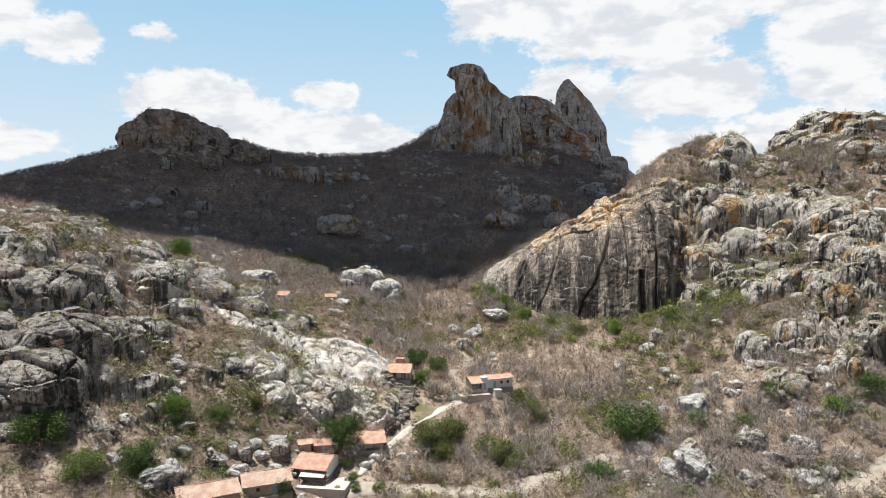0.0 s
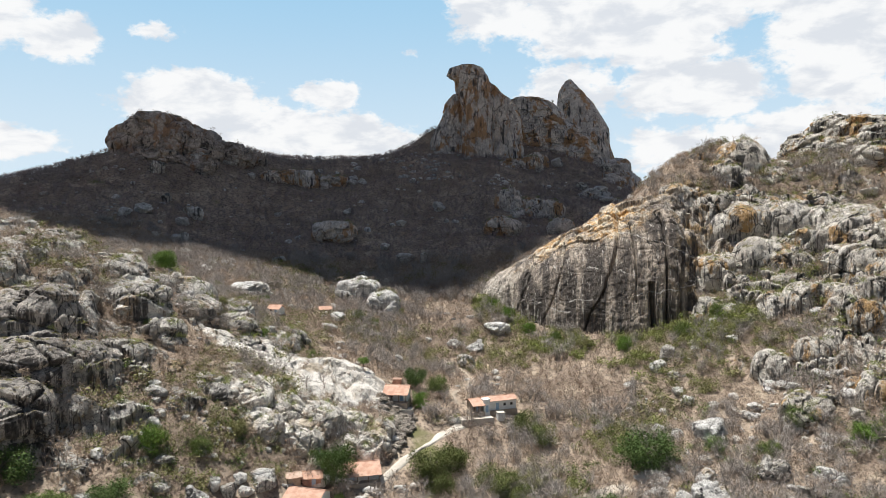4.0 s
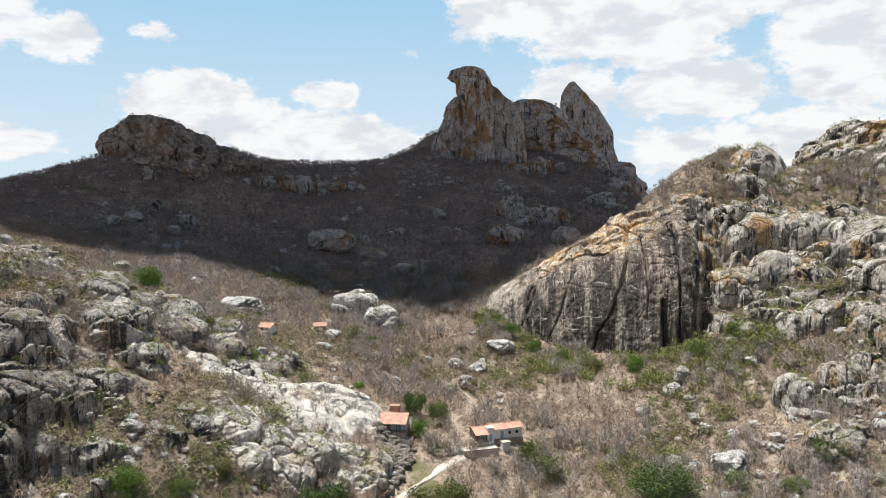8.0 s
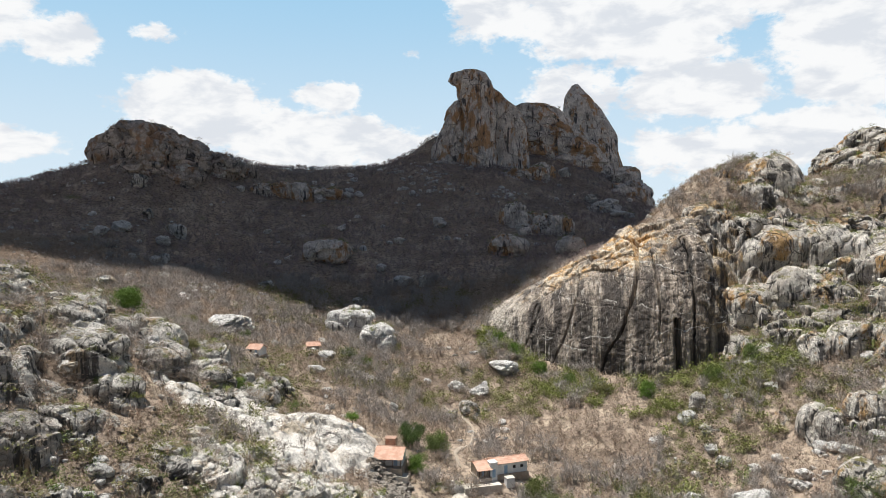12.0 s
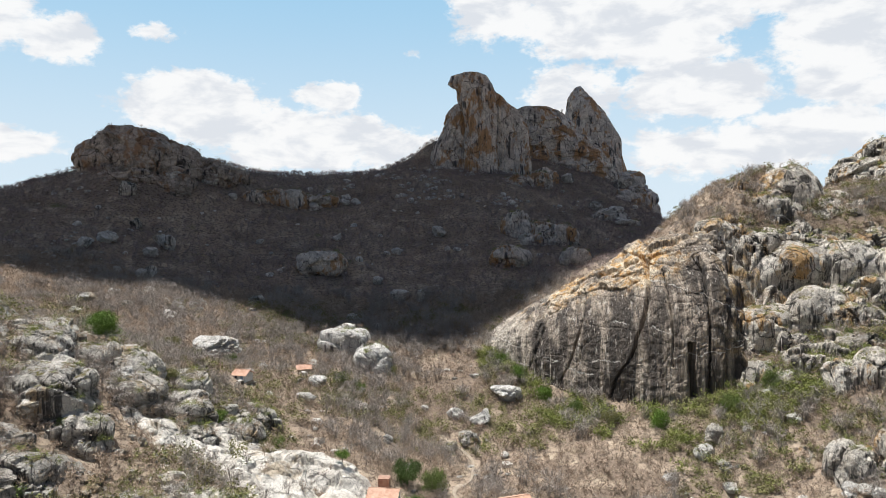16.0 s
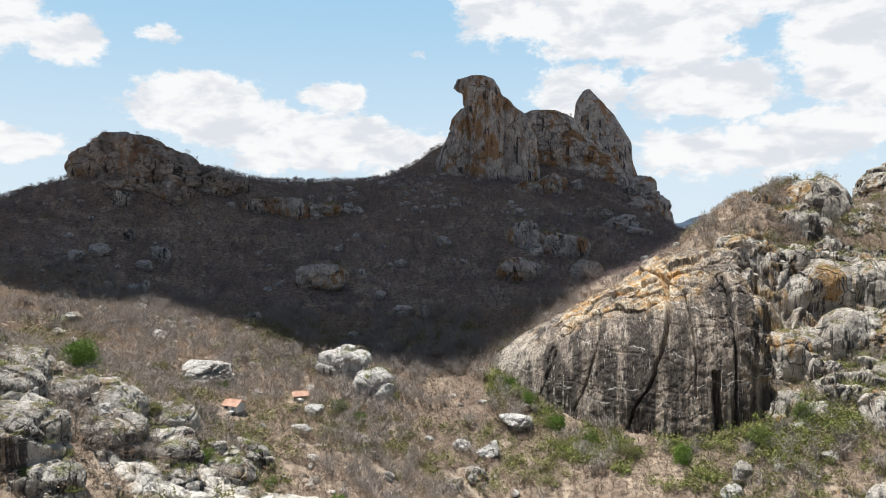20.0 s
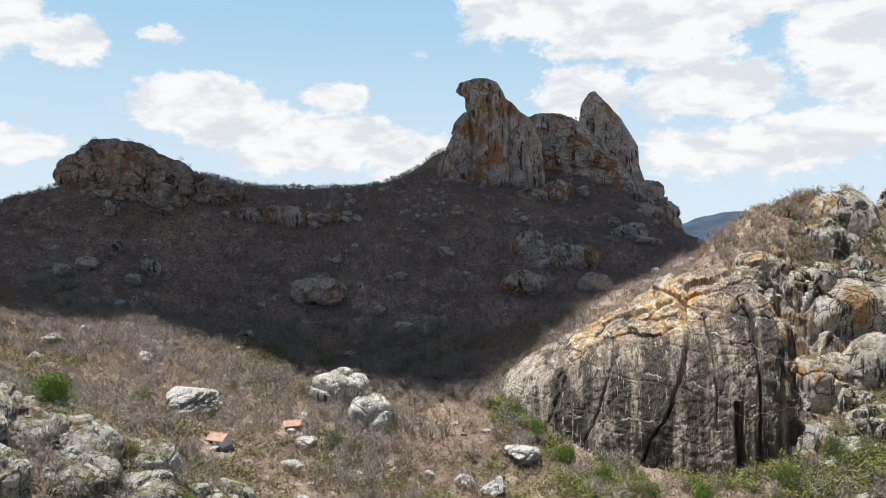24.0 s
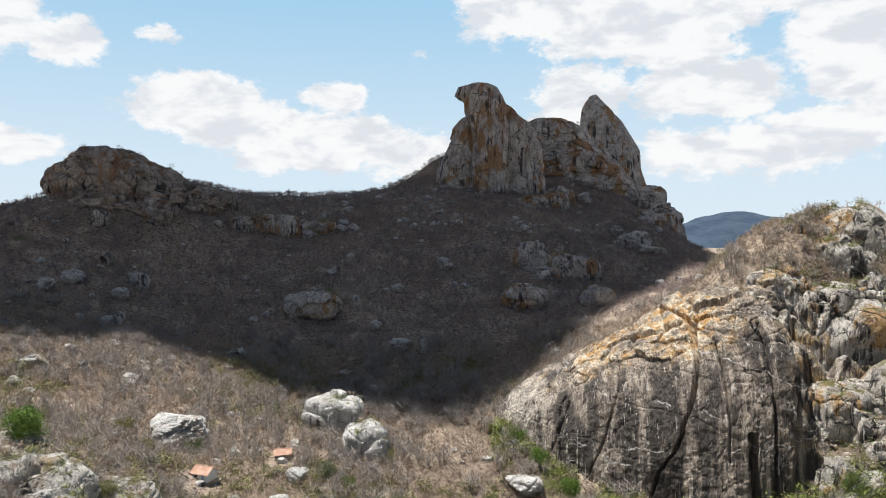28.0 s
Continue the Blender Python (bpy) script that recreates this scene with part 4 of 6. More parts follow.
# west slope foot: x, y, radius, height to width
boulders((-97, 300, 2.2, 0.8), (-92, 302, 1.6, 1), (-99, 306, 1.8, 0.9), (-88, 298, 1.5, 0.8), (-94, 296, 1.4, 1), (-103, 303, 1.7, 0.8), (-90, 306, 1.3, 1), (-95, 286, 2.5, 0.75), (-86, 276, 1.9, 0.75), (-97, 278, 1.6, 0.75), (-69, 257, 9.5, 0.36), (-51, 298, 1.9, 0.6), (-46, 281, 1.4, 0.75), (-54, 256, 1.7, 0.75), (-56, 247, 1.3, 0.75), (-62, 218, 3.2, 0.8), (-72, 203, 3.3, 0.6), (-36, 247, 2.9, 0.8), (-41, 247, 1.6, 0.75))
# shaded slope: x, y, radius, height to width
boulders((-22, 380, 2.9, 0.75), (-18, 334, 4.5, 0.6), (-9, 330, 2.8, 1), (-53, 393, 2.8, 0.75), (-29, 349, 2.6, 0.75), (-26, 328, 2.0, 0.75), (-3, 402, 4.4, 0.75), (90, 380, 2.2, 0.75), (36, 314, 2.8, 0.6), (-89, 382, 2.2, 0.75), (-72, 353, 1.8, 0.75))
# eastern outcrop: x, y, radius, height to width
boulders((41, 395, 4.0, 0.5), (66, 392, 2.4, 0.7), (79, 301, 1.8, 0.8), (75, 297, 1.2, 0.8), (84, 303, 1.3, 0.8), (70, 296, 1.0, 0.8), (95, 448, 8.8, 0.5), (89, 459, 4.6, 0.75), (100, 435, 5.7, 0.5))
# pair: x, y, radius, height to width
boulders((-24, 301, 2.1, 1), (-27, 295, 2.6, 0.8), (-35, 314, 3.3, 0.6))
# summit foot: x, y, radius, height to width
boulders((81, 502, 5.0, 0.75), (120, 525, 6.6, 0.75), (-65, 439, 3.6, 0.75), (-56, 441, 3.1, 0.75), (-50, 443, 2.6, 0.75))
# western hill: x, y, radius, height to width
boulders((-156, 390, 4.8, 0.9), (-141, 409, 5.1, 0.75), (-125, 420, 5.2, 0.75), (-147, 352, 3.5, 0.5), (-128, 362, 3.9, 0.9), (-128, 351, 3.5, 0.75), (-147, 335, 1.6, 0.75), (-145, 373, 2.8, 0.75), (-112, 417, 2.6, 0.75), (-156, 333, 3.3, 0.5), (-137, 418, 5.8, 0.75))
# eastern foot: x, y, radius, height to width
boulders((68, 183, 5.1, 0.7), (74, 164, 4.0, 0.85), (58, 156, 5.0, 1), (54, 158, 3.8, 0.9), (50, 172, 3.5, 0.4), (57, 177, 2.6, 0.75), (58, 193, 2.2, 0.75), (61, 189, 2.0, 0.75), (68, 202, 1.8, 0.75), (74, 198, 1.5, 0.75), (80, 188, 1.7, 0.75), (79, 189, 1.7, 0.75), (69, 151, 3.3, 0.7), (80, 149, 3.3, 0.8), (78, 157, 2.3, 0.75))
# eastern foot low: x, y, radius, height to width
boulders((86, 158, 2.6, 0.6), (84, 160, 2.6, 0.75), (83, 155, 1.8, 0.75), (86, 151, 2.2, 0.75), (94, 154, 1.0, 0.75), (61, 169, 2.5, 0.75), (49, 153, 3.7, 0.35), (48, 157, 2.5, 0.4), (65, 218, 2.7, 0.75), (77, 191, 1.6, 0.75), (82, 190, 2.0, 0.75), (105, 201, 2.0, 0.75), (68, 213, 2.1, 0.75))
# village: x, y, radius, height to width
boulders((-48, 142, 2.6, 0.9), (-46, 147, 1.3, 1.2), (-43, 147, 1.9, 1), (-42, 144, 2.1, 0.9), (-54, 135, 2.1, 1.1), (-52, 136, 1.4, 0.75), (-56, 147, 2.7, 0.4), (-54, 141, 1.8, 0.8), (-53, 131, 2.1, 0.75), (-38, 154, 2.5, 0.5), (-37, 153, 3.4, 0.5), (-40, 140, 3.9, 0.5), (-23, 155, 1.9, 0.8), (-40, 149, 1.6, 0.75), (-59, 145, 1.2, 0.75), (-21, 150, 1.1, 0.75), (-42, 151, 1.5, 0.75), (-56, 131, 4.7, 0.6))
# valley: x, y, radius, height to width
boulders((7, 232, 3.4, 0.75), (11, 242, 3.5, 0.7), (20, 254, 5.1, 0.55), (2, 227, 2.5, 0.75), (-8, 214, 1.7, 0.75), (-14, 225, 1.6, 0.75), (-22, 237, 2.3, 0.75), (-37, 235, 2.6, 0.75), (-32, 223, 1.9, 0.75), (4, 245, 2.2, 0.75), (69, 222, 3.5, 0.8), (69, 203, 1.9, 0.75), (-76, 180, 4.4, 0.7), (-75, 171, 2.3, 0.75), (-23, 213, 1.1, 0.75), (-5, 247, 1.3, 0.75))


# the great crags of the eastern hill and the western cliffs, told apart one by one
PERCHES = []
perch_rng = np.random.RandomState(61)


def crags(mat, label, *rows, power=3.0, size=(6, 5, 4), dip=0.0, step=1.3, groove=1.1, grow=1.15, lump=0.8):
    """x, y, height of the middle over the soil, half widths along, across and up, turn."""
    for x, y, up, rx, ry, rz, turn in rows:
        z = float(ground_z(x, y)) + up
        n = int(min(52, max(22, max(rx, ry) * grow * 3.3)))
        ob = mass("crag", x, y, z, rx * grow, ry * grow, rz, turn, power, int(abs(x) * 3 + y) % 97, n, size, dip, step, groove, lump, mat, label, "crag")
        at, up_way = np.zeros(len(ob.data.vertices) * 3, np.float32), np.zeros(len(ob.data.vertices) * 3, np.float32)
        ob.data.vertices.foreach_get("co", at)
        ob.data.vertices.foreach_get("normal", up_way)
        at = at.reshape(-1, 3)[up_way.reshape(-1, 3)[:, 2] > 0.72]
        at = at[at[:, 2] > ground_z(at[:, 0], at[:, 1]) + 0.3]
        if len(at):
            PERCHES.append(at[perch_rng.randint(0, len(at), 24)])


crags(SUMMIT_ROCK, "jagged grey granite outcrop on the shaded hillside",
      (37, 404, 0, 6, 5, 10, 30), (45, 401, 0, 6, 5, 9, 20), (53, 399, 0, 6, 5, 8, 35), (61, 398, 0, 5, 4.5, 7.5, 20), (47, 394, -1, 9, 4, 5, 15), (95, 446, -2, 9, 5, 5, 20), (104, 438, -2, 6, 4, 4.5, 30), size=(5, 5, 9), dip=20, step=2.4, groove=0.8)
crags(SUMMIT_ROCK, "pale fractured granite blocks at the foot of the summit",
      (50, 486, -2, 9, 6, 6, 25), (60, 490, -2, 8, 6, 8, 15), (66, 500, -1, 8, 6, 8, 30), (42, 484, -2, 5, 4, 4, 10), size=(6, 5, 5), dip=25, step=2.2, groove=0.8)
crags(SUMMIT_ROCK, "jagged brown granite band on the saddle",
      (-95, 431, 0, 7, 5, 5, -20), (-85, 434, 0, 8, 5, 7, -10), (-76, 435, 0, 7, 5, 6.5, -15), (-67, 437, 0, 6, 4, 5, -10), (-102, 426, 0, 5, 4, 3.5, -20), size=(5, 4, 6), dip=-22, step=2.4, groove=0.9)
crags(SUMMIT_ROCK, "huge rounded brown granite boulder on the shaded hillside",
      (-55, 355, 4.0, 11, 7, 6.0, -5), (30, 362, 3.2, 10, 6, 6.0, 5), (60, 362, 2.4, 7.5, 5, 4.8, 0), power=2.5, size=(12, 9, 6), dip=6, step=1.6, groove=0.5, grow=1.0)
crags(GRANITE, "huge pale granite boulder in the valley with a dark undercut side",
      (-33, 281, 3.4, 9.5, 7, 6.2, -15), (-22, 265, 2.0, 5.8, 5.2, 5.6, 20), power=3.2, size=(9, 8, 7), dip=18, step=1.6, groove=0.4, grow=1.0, lump=0.8)
RIBS = dict(size=(6, 7, 13), step=2.8, groove=0.8)
crags(EAST_ROCK, "rounded pale granite crag with ochre stains on the eastern hilltop",
      (110, 279, -8, 6, 6, 7, 25), (125, 282, -9, 7, 7, 8, 0), (92, 275, -5, 8, 6, 6.5, 10), (83, 275, -3, 5, 5, 5, 0), (131, 286, -6, 6, 6, 6, 0), (103, 286, -4, 4, 4, 4.5, 0), size=(8, 8, 8), lump=1.2, groove=0.5)
crags(EAST_ROCK, "pointed ochre and white granite crag crowning the eastern hill", (118, 285, -10, 13, 9.5, 14.5, 20), (113, 279, -10, 10, 7, 11, 25), (127, 283, -8, 8, 7, 10, -20), power=2.0, size=(10, 9, 12), grow=1.0, groove=0.4, step=1.5)
crags(EAST_ROCK, "broad ochre granite crag of the eastern ridge",
      (155, 306, -3, 9, 12, 10, 10), (170, 308, -2, 13, 13, 13, 8), (188, 308, -1, 14, 13, 14, 0), (207, 306, -2, 14, 12, 14, 0), (160, 292, -5, 9, 8, 9, 15), (176, 291, -4, 11, 9, 11, 0), (193, 290, -4, 11, 9, 11, 0), (166, 277, -6, 10, 8, 8, 0), (181, 276, -5, 10, 8, 8, 0), size=(11, 8, 4.2), dip=24, step=2.2, groove=0.9, power=2.8)
crags(EAST_ROCK, "steep pale granite crag with dark water streaks",
      (102, 271, -7, 8, 6.5, 8.5, 0), (112, 268, -8, 8.5, 6.5, 9, -10), (120, 269, -8, 7, 7, 8, 10), (127, 264, -7, 9, 7.5, 8, 15), (138, 266, -8, 9, 8, 9, 20), (108, 250, -3, 8, 6, 6, 15), (114, 255, -4, 7, 6, 6.5, 0), (101, 246, -2, 6.5, 5, 5, 10), (118, 247, -3, 7.5, 6, 6.5, -15),
      (128, 252, -3, 8, 7, 7, 20), (139, 256, -3, 9, 8, 8, 20), (133, 232, -2, 9, 8, 8, 30), (144, 240, -2, 9, 8, 9, 30), **RIBS)
crags(EAST_ROCK, "pale granite rib standing out of the lower slope",
      (102, 235, -2, 8, 5, 5, 10), (111, 237, -2, 7, 5, 5, 0), (104, 225, -3, 5, 4, 7, 20), (111, 223, -3, 5, 4.5, 7, 30), (121, 221, -2, 6, 5, 6, 30), (126, 213, -1, 8, 6, 8, 30), (93, 202, -2, 4.5, 4, 6.5, 30), (102, 198, -3, 5, 4, 8, 30), (110, 199, -3, 5, 4.5, 9, 40), (119, 203, -2, 7, 5, 9, 40),
      (138, 215, 0, 9, 7, 8, 30), (90, 180, -1, 4, 3.5, 4.5, 30), (108, 180, -1, 6, 4, 6, 40), (120, 184, 0, 8, 5, 8, 40), **RIBS)
crags(CLIFF_ROCK, "rounded grey granite cliff with level joints on the western spur",
      (-93, 163, -7, 13, 9, 10, -25), (-86, 153, -6, 12, 8, 10, -20), (-104, 158, -7, 14, 9, 11, -25), (-99, 146, -6, 13, 8, 11, -20), (-87, 141, -3, 11, 7, 9, -20), (-78, 158, -6, 7, 6, 10, -15), (-116, 150, -6, 13, 9, 11, -20), size=(17, 13, 5.6), dip=8, step=1.7, groove=0.9, power=2.6)
crags(CRAG_ROCK, "rounded brown and grey granite crag on the western spur",
      (-80, 187, -1.5, 9, 6, 5.5, -25), (-71, 181, -2, 7, 5, 5, -30), (-96, 205, -4, 12, 7, 6, -25), (-110, 200, -4, 12, 8, 6, -25), (-60, 196, -3, 6, 4, 4, -30), (-88, 196, -2, 7, 5, 4, -25), (-62, 206, -2, 9, 5, 4.2, -20), (-70, 202, -2, 8, 5, 4, -20), (-83, 206, -2, 8, 5, 4, -20), (-57, 200, -2, 7, 4, 3.5, -15), (-66, 217, -2, 8, 4, 3.5, -15), (-48, 217, -1.5, 6, 4, 3, -10), (-97, 213, -2, 9, 5, 4.5, -20), (-51, 208, -1.5, 8, 4, 3.2, -15), (-76, 211, -2, 9, 5, 4.5, -20), (-90, 218, -2, 9, 5, 4.2, -18), (-74, 168, -5, 6, 5, 6, -20), (-55, 171, -5, 7, 4.5, 6, -20), size=(10, 8, 4.5), dip=14, step=1.7, groove=0.7)
crags(EAST_ROCK, "massive pale granite buttress with ochre and dark water streaks",
      (126, 262, -6, 12, 9, 12, 10), (110, 265, -8, 12, 8, 11, -5), (96, 252, 0, 9, 7, 8.5, 15), (109, 251, -1, 9, 7, 9, 10), (141, 250, -3, 12, 9, 11, 25), power=2.5, size=(13, 11, 18), step=1.8, groove=0.45, lump=1.2)
crags(PALE_ROCK, "bare pale rock beside the chapel terrace", (0.5, 193, -0.8, 4.5, 3, 2.4, 20), size=(4, 3, 3), step=0.8, groove=0.5)
crags(PALE_ROCK, "smooth pale whaleback of granite above the village",
      (-24, 178, -3, 6, 4.5, 5.5, -20), (-31, 175, -3, 6.5, 4.5, 6, -20), (-17, 179, -3, 4.5, 3.5, 4.5, -10), (-39, 173, -3, 6, 4, 5, -20), (-47, 172, -3, 6, 4, 5.5, -20), (-34, 168, -2.5, 6, 3.5, 4.5, -20), (-25, 171, -2.5, 5, 3.5, 4, -20), (-43, 166, -2.5, 6, 3.5, 4.5, -20), (-52, 178, -3, 6, 4, 4.5, -20), (-42, 180, -3, 6, 4, 4.5, -15), (-19, 173, -2.5, 5, 3.5, 4.5, -10), size=(5, 4.5, 4), step=1.2, groove=0.7, power=2.4)


def rubble(seed, number, x0, x1, y0, y1, small, large, label, name="rubble"):
    """Loose blocks too many to count, in one mesh."""
    rnd = np.random.RandomState(seed)
    x, y = rnd.uniform(x0, x1, number * 3), rnd.uniform(y0, y1, number * 3)
    keep = (np.abs(x) < 0.7 * y) & ~((x > 12) & (x < 108) & (y > 236) & (y < 300)) & (fbm(np.stack([x, y, 0 * x + seed], 1), 1 / 16, 2) > -0.05)
    if seed != 8:
        keep &= slab_rock(x, y) < ground_z(x, y) + 0.2
    x, y = x[keep][:number], y[keep][:number]
    r = small * (large / small) ** (rnd.rand(len(x)) ** 1.8)
    shapes = [block_shape(seed * 90 + k, 3 if seed == 8 else 4, 7, k % 2 == 0) for k in range(8)]
    ob = block_pile(name, x, y, surface_z(x, y)[0] + r * 0.15, r, shapes, rnd, BROWN_ROCK if seed == 8 else GRANITE, label, kind="stuff")
    tagged(ob, category="rubble")


rubble(1, 100, -130, -5, 135, 215, 0.5, 2.4, "broken grey granite blocks on the western spur")
rubble(2, 150, 82, 170, 170, 300, 0.5, 2.6, "pale granite blocks on the eastern hill")
rubble(3, 160, 40, 115, 148, 225, 0.4, 2.0, "grey granite blocks at the eastern foot")
rubble(4, 130, -60, 60, 205, 300, 0.4, 1.5, "grey granite blocks in the valley scrub")
rubble(5, 130, -190, -60, 240, 345, 0.4, 1.6, "grey granite blocks on the western slope")
rubble(6, 180, -230, 130, 345, 490, 0.6, 2.2, "grey granite boulders over the shaded hillside")
rubble(7, 90, -70, -22, 130, 165, 0.5, 1.8, "grey granite boulders round the village houses")
rubble(8, 1100, -16, 1, 168, 192, 0.3, 1.2, "heap of broken brown and grey stone below the upper house")
rubble(9, 120, -60, 50, 440, 500, 0.8, 2.5, "grey granite boulders below the summit")


# ---- dry scrub ----
def shrub(rng, stems=4, twigs=24, thin=0.026):
    """Triangles (n, 3, 3) of a leafless shrub about one metre high: a few stems and a fuzzy crown of bare twigs."""
    tris = []
    for _ in range(stems):
        a, lean, length = rng.uniform(0, 6.283), rng.uniform(0.1, 0.7), rng.uniform(0.6, 0.95)
        way = np.array((math.cos(a) * lean, math.sin(a) * lean, 1.0))
        way *= length / np.linalg.norm(way)
        side = np.array((-math.sin(a), math.cos(a), 0)) * 0.02
        tris.append((-side, side, way))
    for _ in range(twigs):
        d = rng.normal(size=3)
        start = d / np.linalg.norm(d) * rng.uniform(0.1, 0.5) * np.array((1, 1, 0.7)) + (0, 0, 0.55)
        way = rng.normal(size=3) + np.array((0, 0, 0.6)) + 0.6 * (start - (0, 0, 0.5))
        way *= rng.uniform(0.22, 0.42) / np.linalg.norm(way)
        cross = np.cross(way, rng.normal(size=3))
        cross *= thin / (np.linalg.norm(cross) + 1e-9)
        tris.append((start - cross, start + cross, start + way))
    return np.array(tris)


def leafy(rng, leaves=120, size=0.12, low=0.15, clumps=7, reach=0.42):
    """Triangles of a leafy bush about one metre in radius: leaves about a few uneven clumps."""
    c = rng.uniform((-0.62, -0.62, low), (0.62, 0.62, 1.0), (clumps, 3))[rng.randint(0, clumps, leaves)]
    d = rng.normal(size=(leaves, 3))
    d /= np.linalg.norm(d, axis=1, keepdims=True)
    p = c + d * (rng.uniform(0.15, 1, leaves) ** 0.5 * reach)[:, None]
    p[:, 2] = np.abs(p[:, 2])
    u, v = rng.normal(size=(leaves, 3)), rng.normal(size=(leaves, 3))
    u /= np.linalg.norm(u, axis=1, keepdims=True)
    v /= np.linalg.norm(v, axis=1, keepdims=True)
    s = size * rng.uniform(0.6, 1.4, (leaves, 1))
    return np.stack([p - u * s, p + u * s, p + v * s * 1.6], 1)


def strewn(name, kinds, places, scales, mat, label, rng, flat=0.9):
    """One mesh of many plants, each a kind turned, scaled and set at its place."""
    tris = []
    pick = rng.randint(0, len(kinds), len(places))
    for k, kind in enumerate(kinds):
        at, s = places[pick == k], scales[pick == k]
        a = rng.uniform(0, 6.283, len(at))
        c, w = np.cos(a)[:, None, None], np.sin(a)[:, None, None]
        x, y, z = kind[None, ..., 0], kind[None, ..., 1], kind[None, ..., 2]
        s3 = s[:, None, None]
        out = np.stack([(x * c - y * w) * s3, (x * w + y * c) * s3, z * s3 * flat], -1) + at[:, None, None, :]
        tris.append(out.reshape(-1, 3, 3))
    t = np.concatenate(tris)
    me = mesh_from(name, t.reshape(-1, 3), np.arange(len(t) * 3).reshape(-1, 3), False, (mat,))
    return tagged(new(name, me), label, "scrub", kind="stuff")


CLEAR = ((-8, 180, 9, 11), (-55, 234.5, 5, 6), (-42.5, 255.5, 4, 5), (-27, 149, 13, 8), (-38, 144, 9, 8), (-14, 196, 8, 7), (14, 199, 11, 6), (-20, 162, 7, 4))


def spots(rng, number, x0, x1, y0, y1, patch=None, scale=1 / 30, seed=0, ledge=0.3):
    x, y = rng.uniform(x0, x1, number), rng.uniform(y0, y1, number)
    keep = np.abs(x) < 0.70 * y + 12
    keep &= ~((x > 15) & (x < 108) & (y > curve_at((15, 24, 37, 50, 66, 84, 108), (279, 266, 254, 245, 236, 235, 246), x)) & (y < 272) & (x < 84))
    for cx, cy, rx, ry in CLEAR:
        keep &= ((x - cx) / rx) ** 2 + ((y - cy) / ry) ** 2 > 1
    keep &= road_gap(x, y) > 1.6
    if patch is not None:
        keep &= fbm(np.stack([x, y, 0 * x + seed], 1), scale, 3) > patch
    x, y = x[keep], y[keep]
    z, bare = surface_z(x, y)
    slab = (x > -90) & (x < 15) & (y > 160) & (y < 225) & (slab_rock(x, y) > ground_z(x, y) + 0.2)
    keep = ~bare | (rng.rand(len(x)) < np.where(slab, 0.05, np.where((y > 271) & (x > 78), 0.8, ledge)))
    return np.stack([x, y, z - 0.1], 1)[keep]


# ---- lane and tracks ----
LANES = (
    ("lane", 0.7, ((-19, 152.5), (-17, 158), (-14.3, 163.8), (-8.3, 173.2), (-3.6, 180.5), (0.5, 186.5), (5, 191)), "pale concrete lane climbing to the upper houses"),
    ("dirt_road", 2.2, ((-24, 146), (-12, 150), (-2, 151.5), (9, 151), (18, 153), (27, 160), (36, 166), (44, 170)), "pale sandy dirt road along the valley"),
    ("dirt_road", 3.0, ((60, 136), (76, 143), (87, 147), (98, 150), (118, 158)), "pale sandy dirt road at the foot of the eastern hill"),
    ("footpath", 0.4, ((4, 201), (3, 208), (7, 214), (8, 222), (5, 228), (0, 236)), "narrow trodden footpath through the scrub"),
)


def lane_points(way, step=0.8):
    way = np.array(way, float)
    s = np.concatenate([[0], np.cumsum(np.linalg.norm(np.diff(way, axis=0), axis=1))])
    t = np.arange(0, s[-1], step)
    return np.stack([curve_at(s, way[:, 0], t), curve_at(s, way[:, 1], t)], 1)


LANE_POINTS = np.concatenate([lane_points(way, 1.5) for _, _, way, _ in LANES])


def road_gap(x, y):
    """Distance to the nearest lane, for the ground near them."""
    d = np.full(len(x), 9e9)
    for px, py in LANE_POINTS:
        d = np.minimum(d, (x - px) ** 2 + (y - py) ** 2)
    return np.sqrt(d)


def lane_material(name, a, b):
    n = Nodes(name, 0.95)
    return n.done(n.mix(n.ramp(n.noise(0.5, 6), 0.35, 0.65), a, b), n.noise(3, 6), 0.1)


CONCRETE = lane_material("pale_concrete", (0.62, 0.57, 0.49), (0.50, 0.455, 0.385))
TRODDEN = lane_material("trodden_soil", (0.37, 0.315, 0.25), (0.30, 0.25, 0.195))
SAND = lane_material("sandy_track", (0.43, 0.38, 0.31), (0.36, 0.31, 0.25))
for name, half, way, label in LANES:
    mid = lane_points(way)
    along = np.gradient(mid, axis=0)
    side = np.stack([-along[:, 1], along[:, 0]], 1) / np.linalg.norm(along, axis=1, keepdims=True)
    wide = half * (1 + (0.2 if half > 1 else 0.7) * fbm(np.stack([mid[:, 0], mid[:, 1], 0 * mid[:, 0]], 1), 1 / 5, 2))
    rows = []
    for f in (-1.15, -1, -0.4, 0.4, 1, 1.15):
        q = mid + side * (f * wide)[:, None]
        z = np.maximum(ground_z(q[:, 0], q[:, 1]), ground_z(mid[:, 0], mid[:, 1]) - 0.4)
        rows.append(np.stack([q[:, 0], q[:, 1], z + (0.3 if abs(f) < 1.1 else -0.6)], 1))
    p = np.stack(rows, 1)
    i, j = np.meshgrid(np.arange(len(mid) - 1), np.arange(5), indexing="ij")
    k = (i * 6 + j).ravel()
    tagged(new(name, mesh_from(name, p.reshape(-1, 3), np.stack([k, k + 1, k + 7, k + 6], 1), True, (CONCRETE if name == "lane" else SAND if name == "dirt_road" else TRODDEN,))), label, "road", kind="structure")


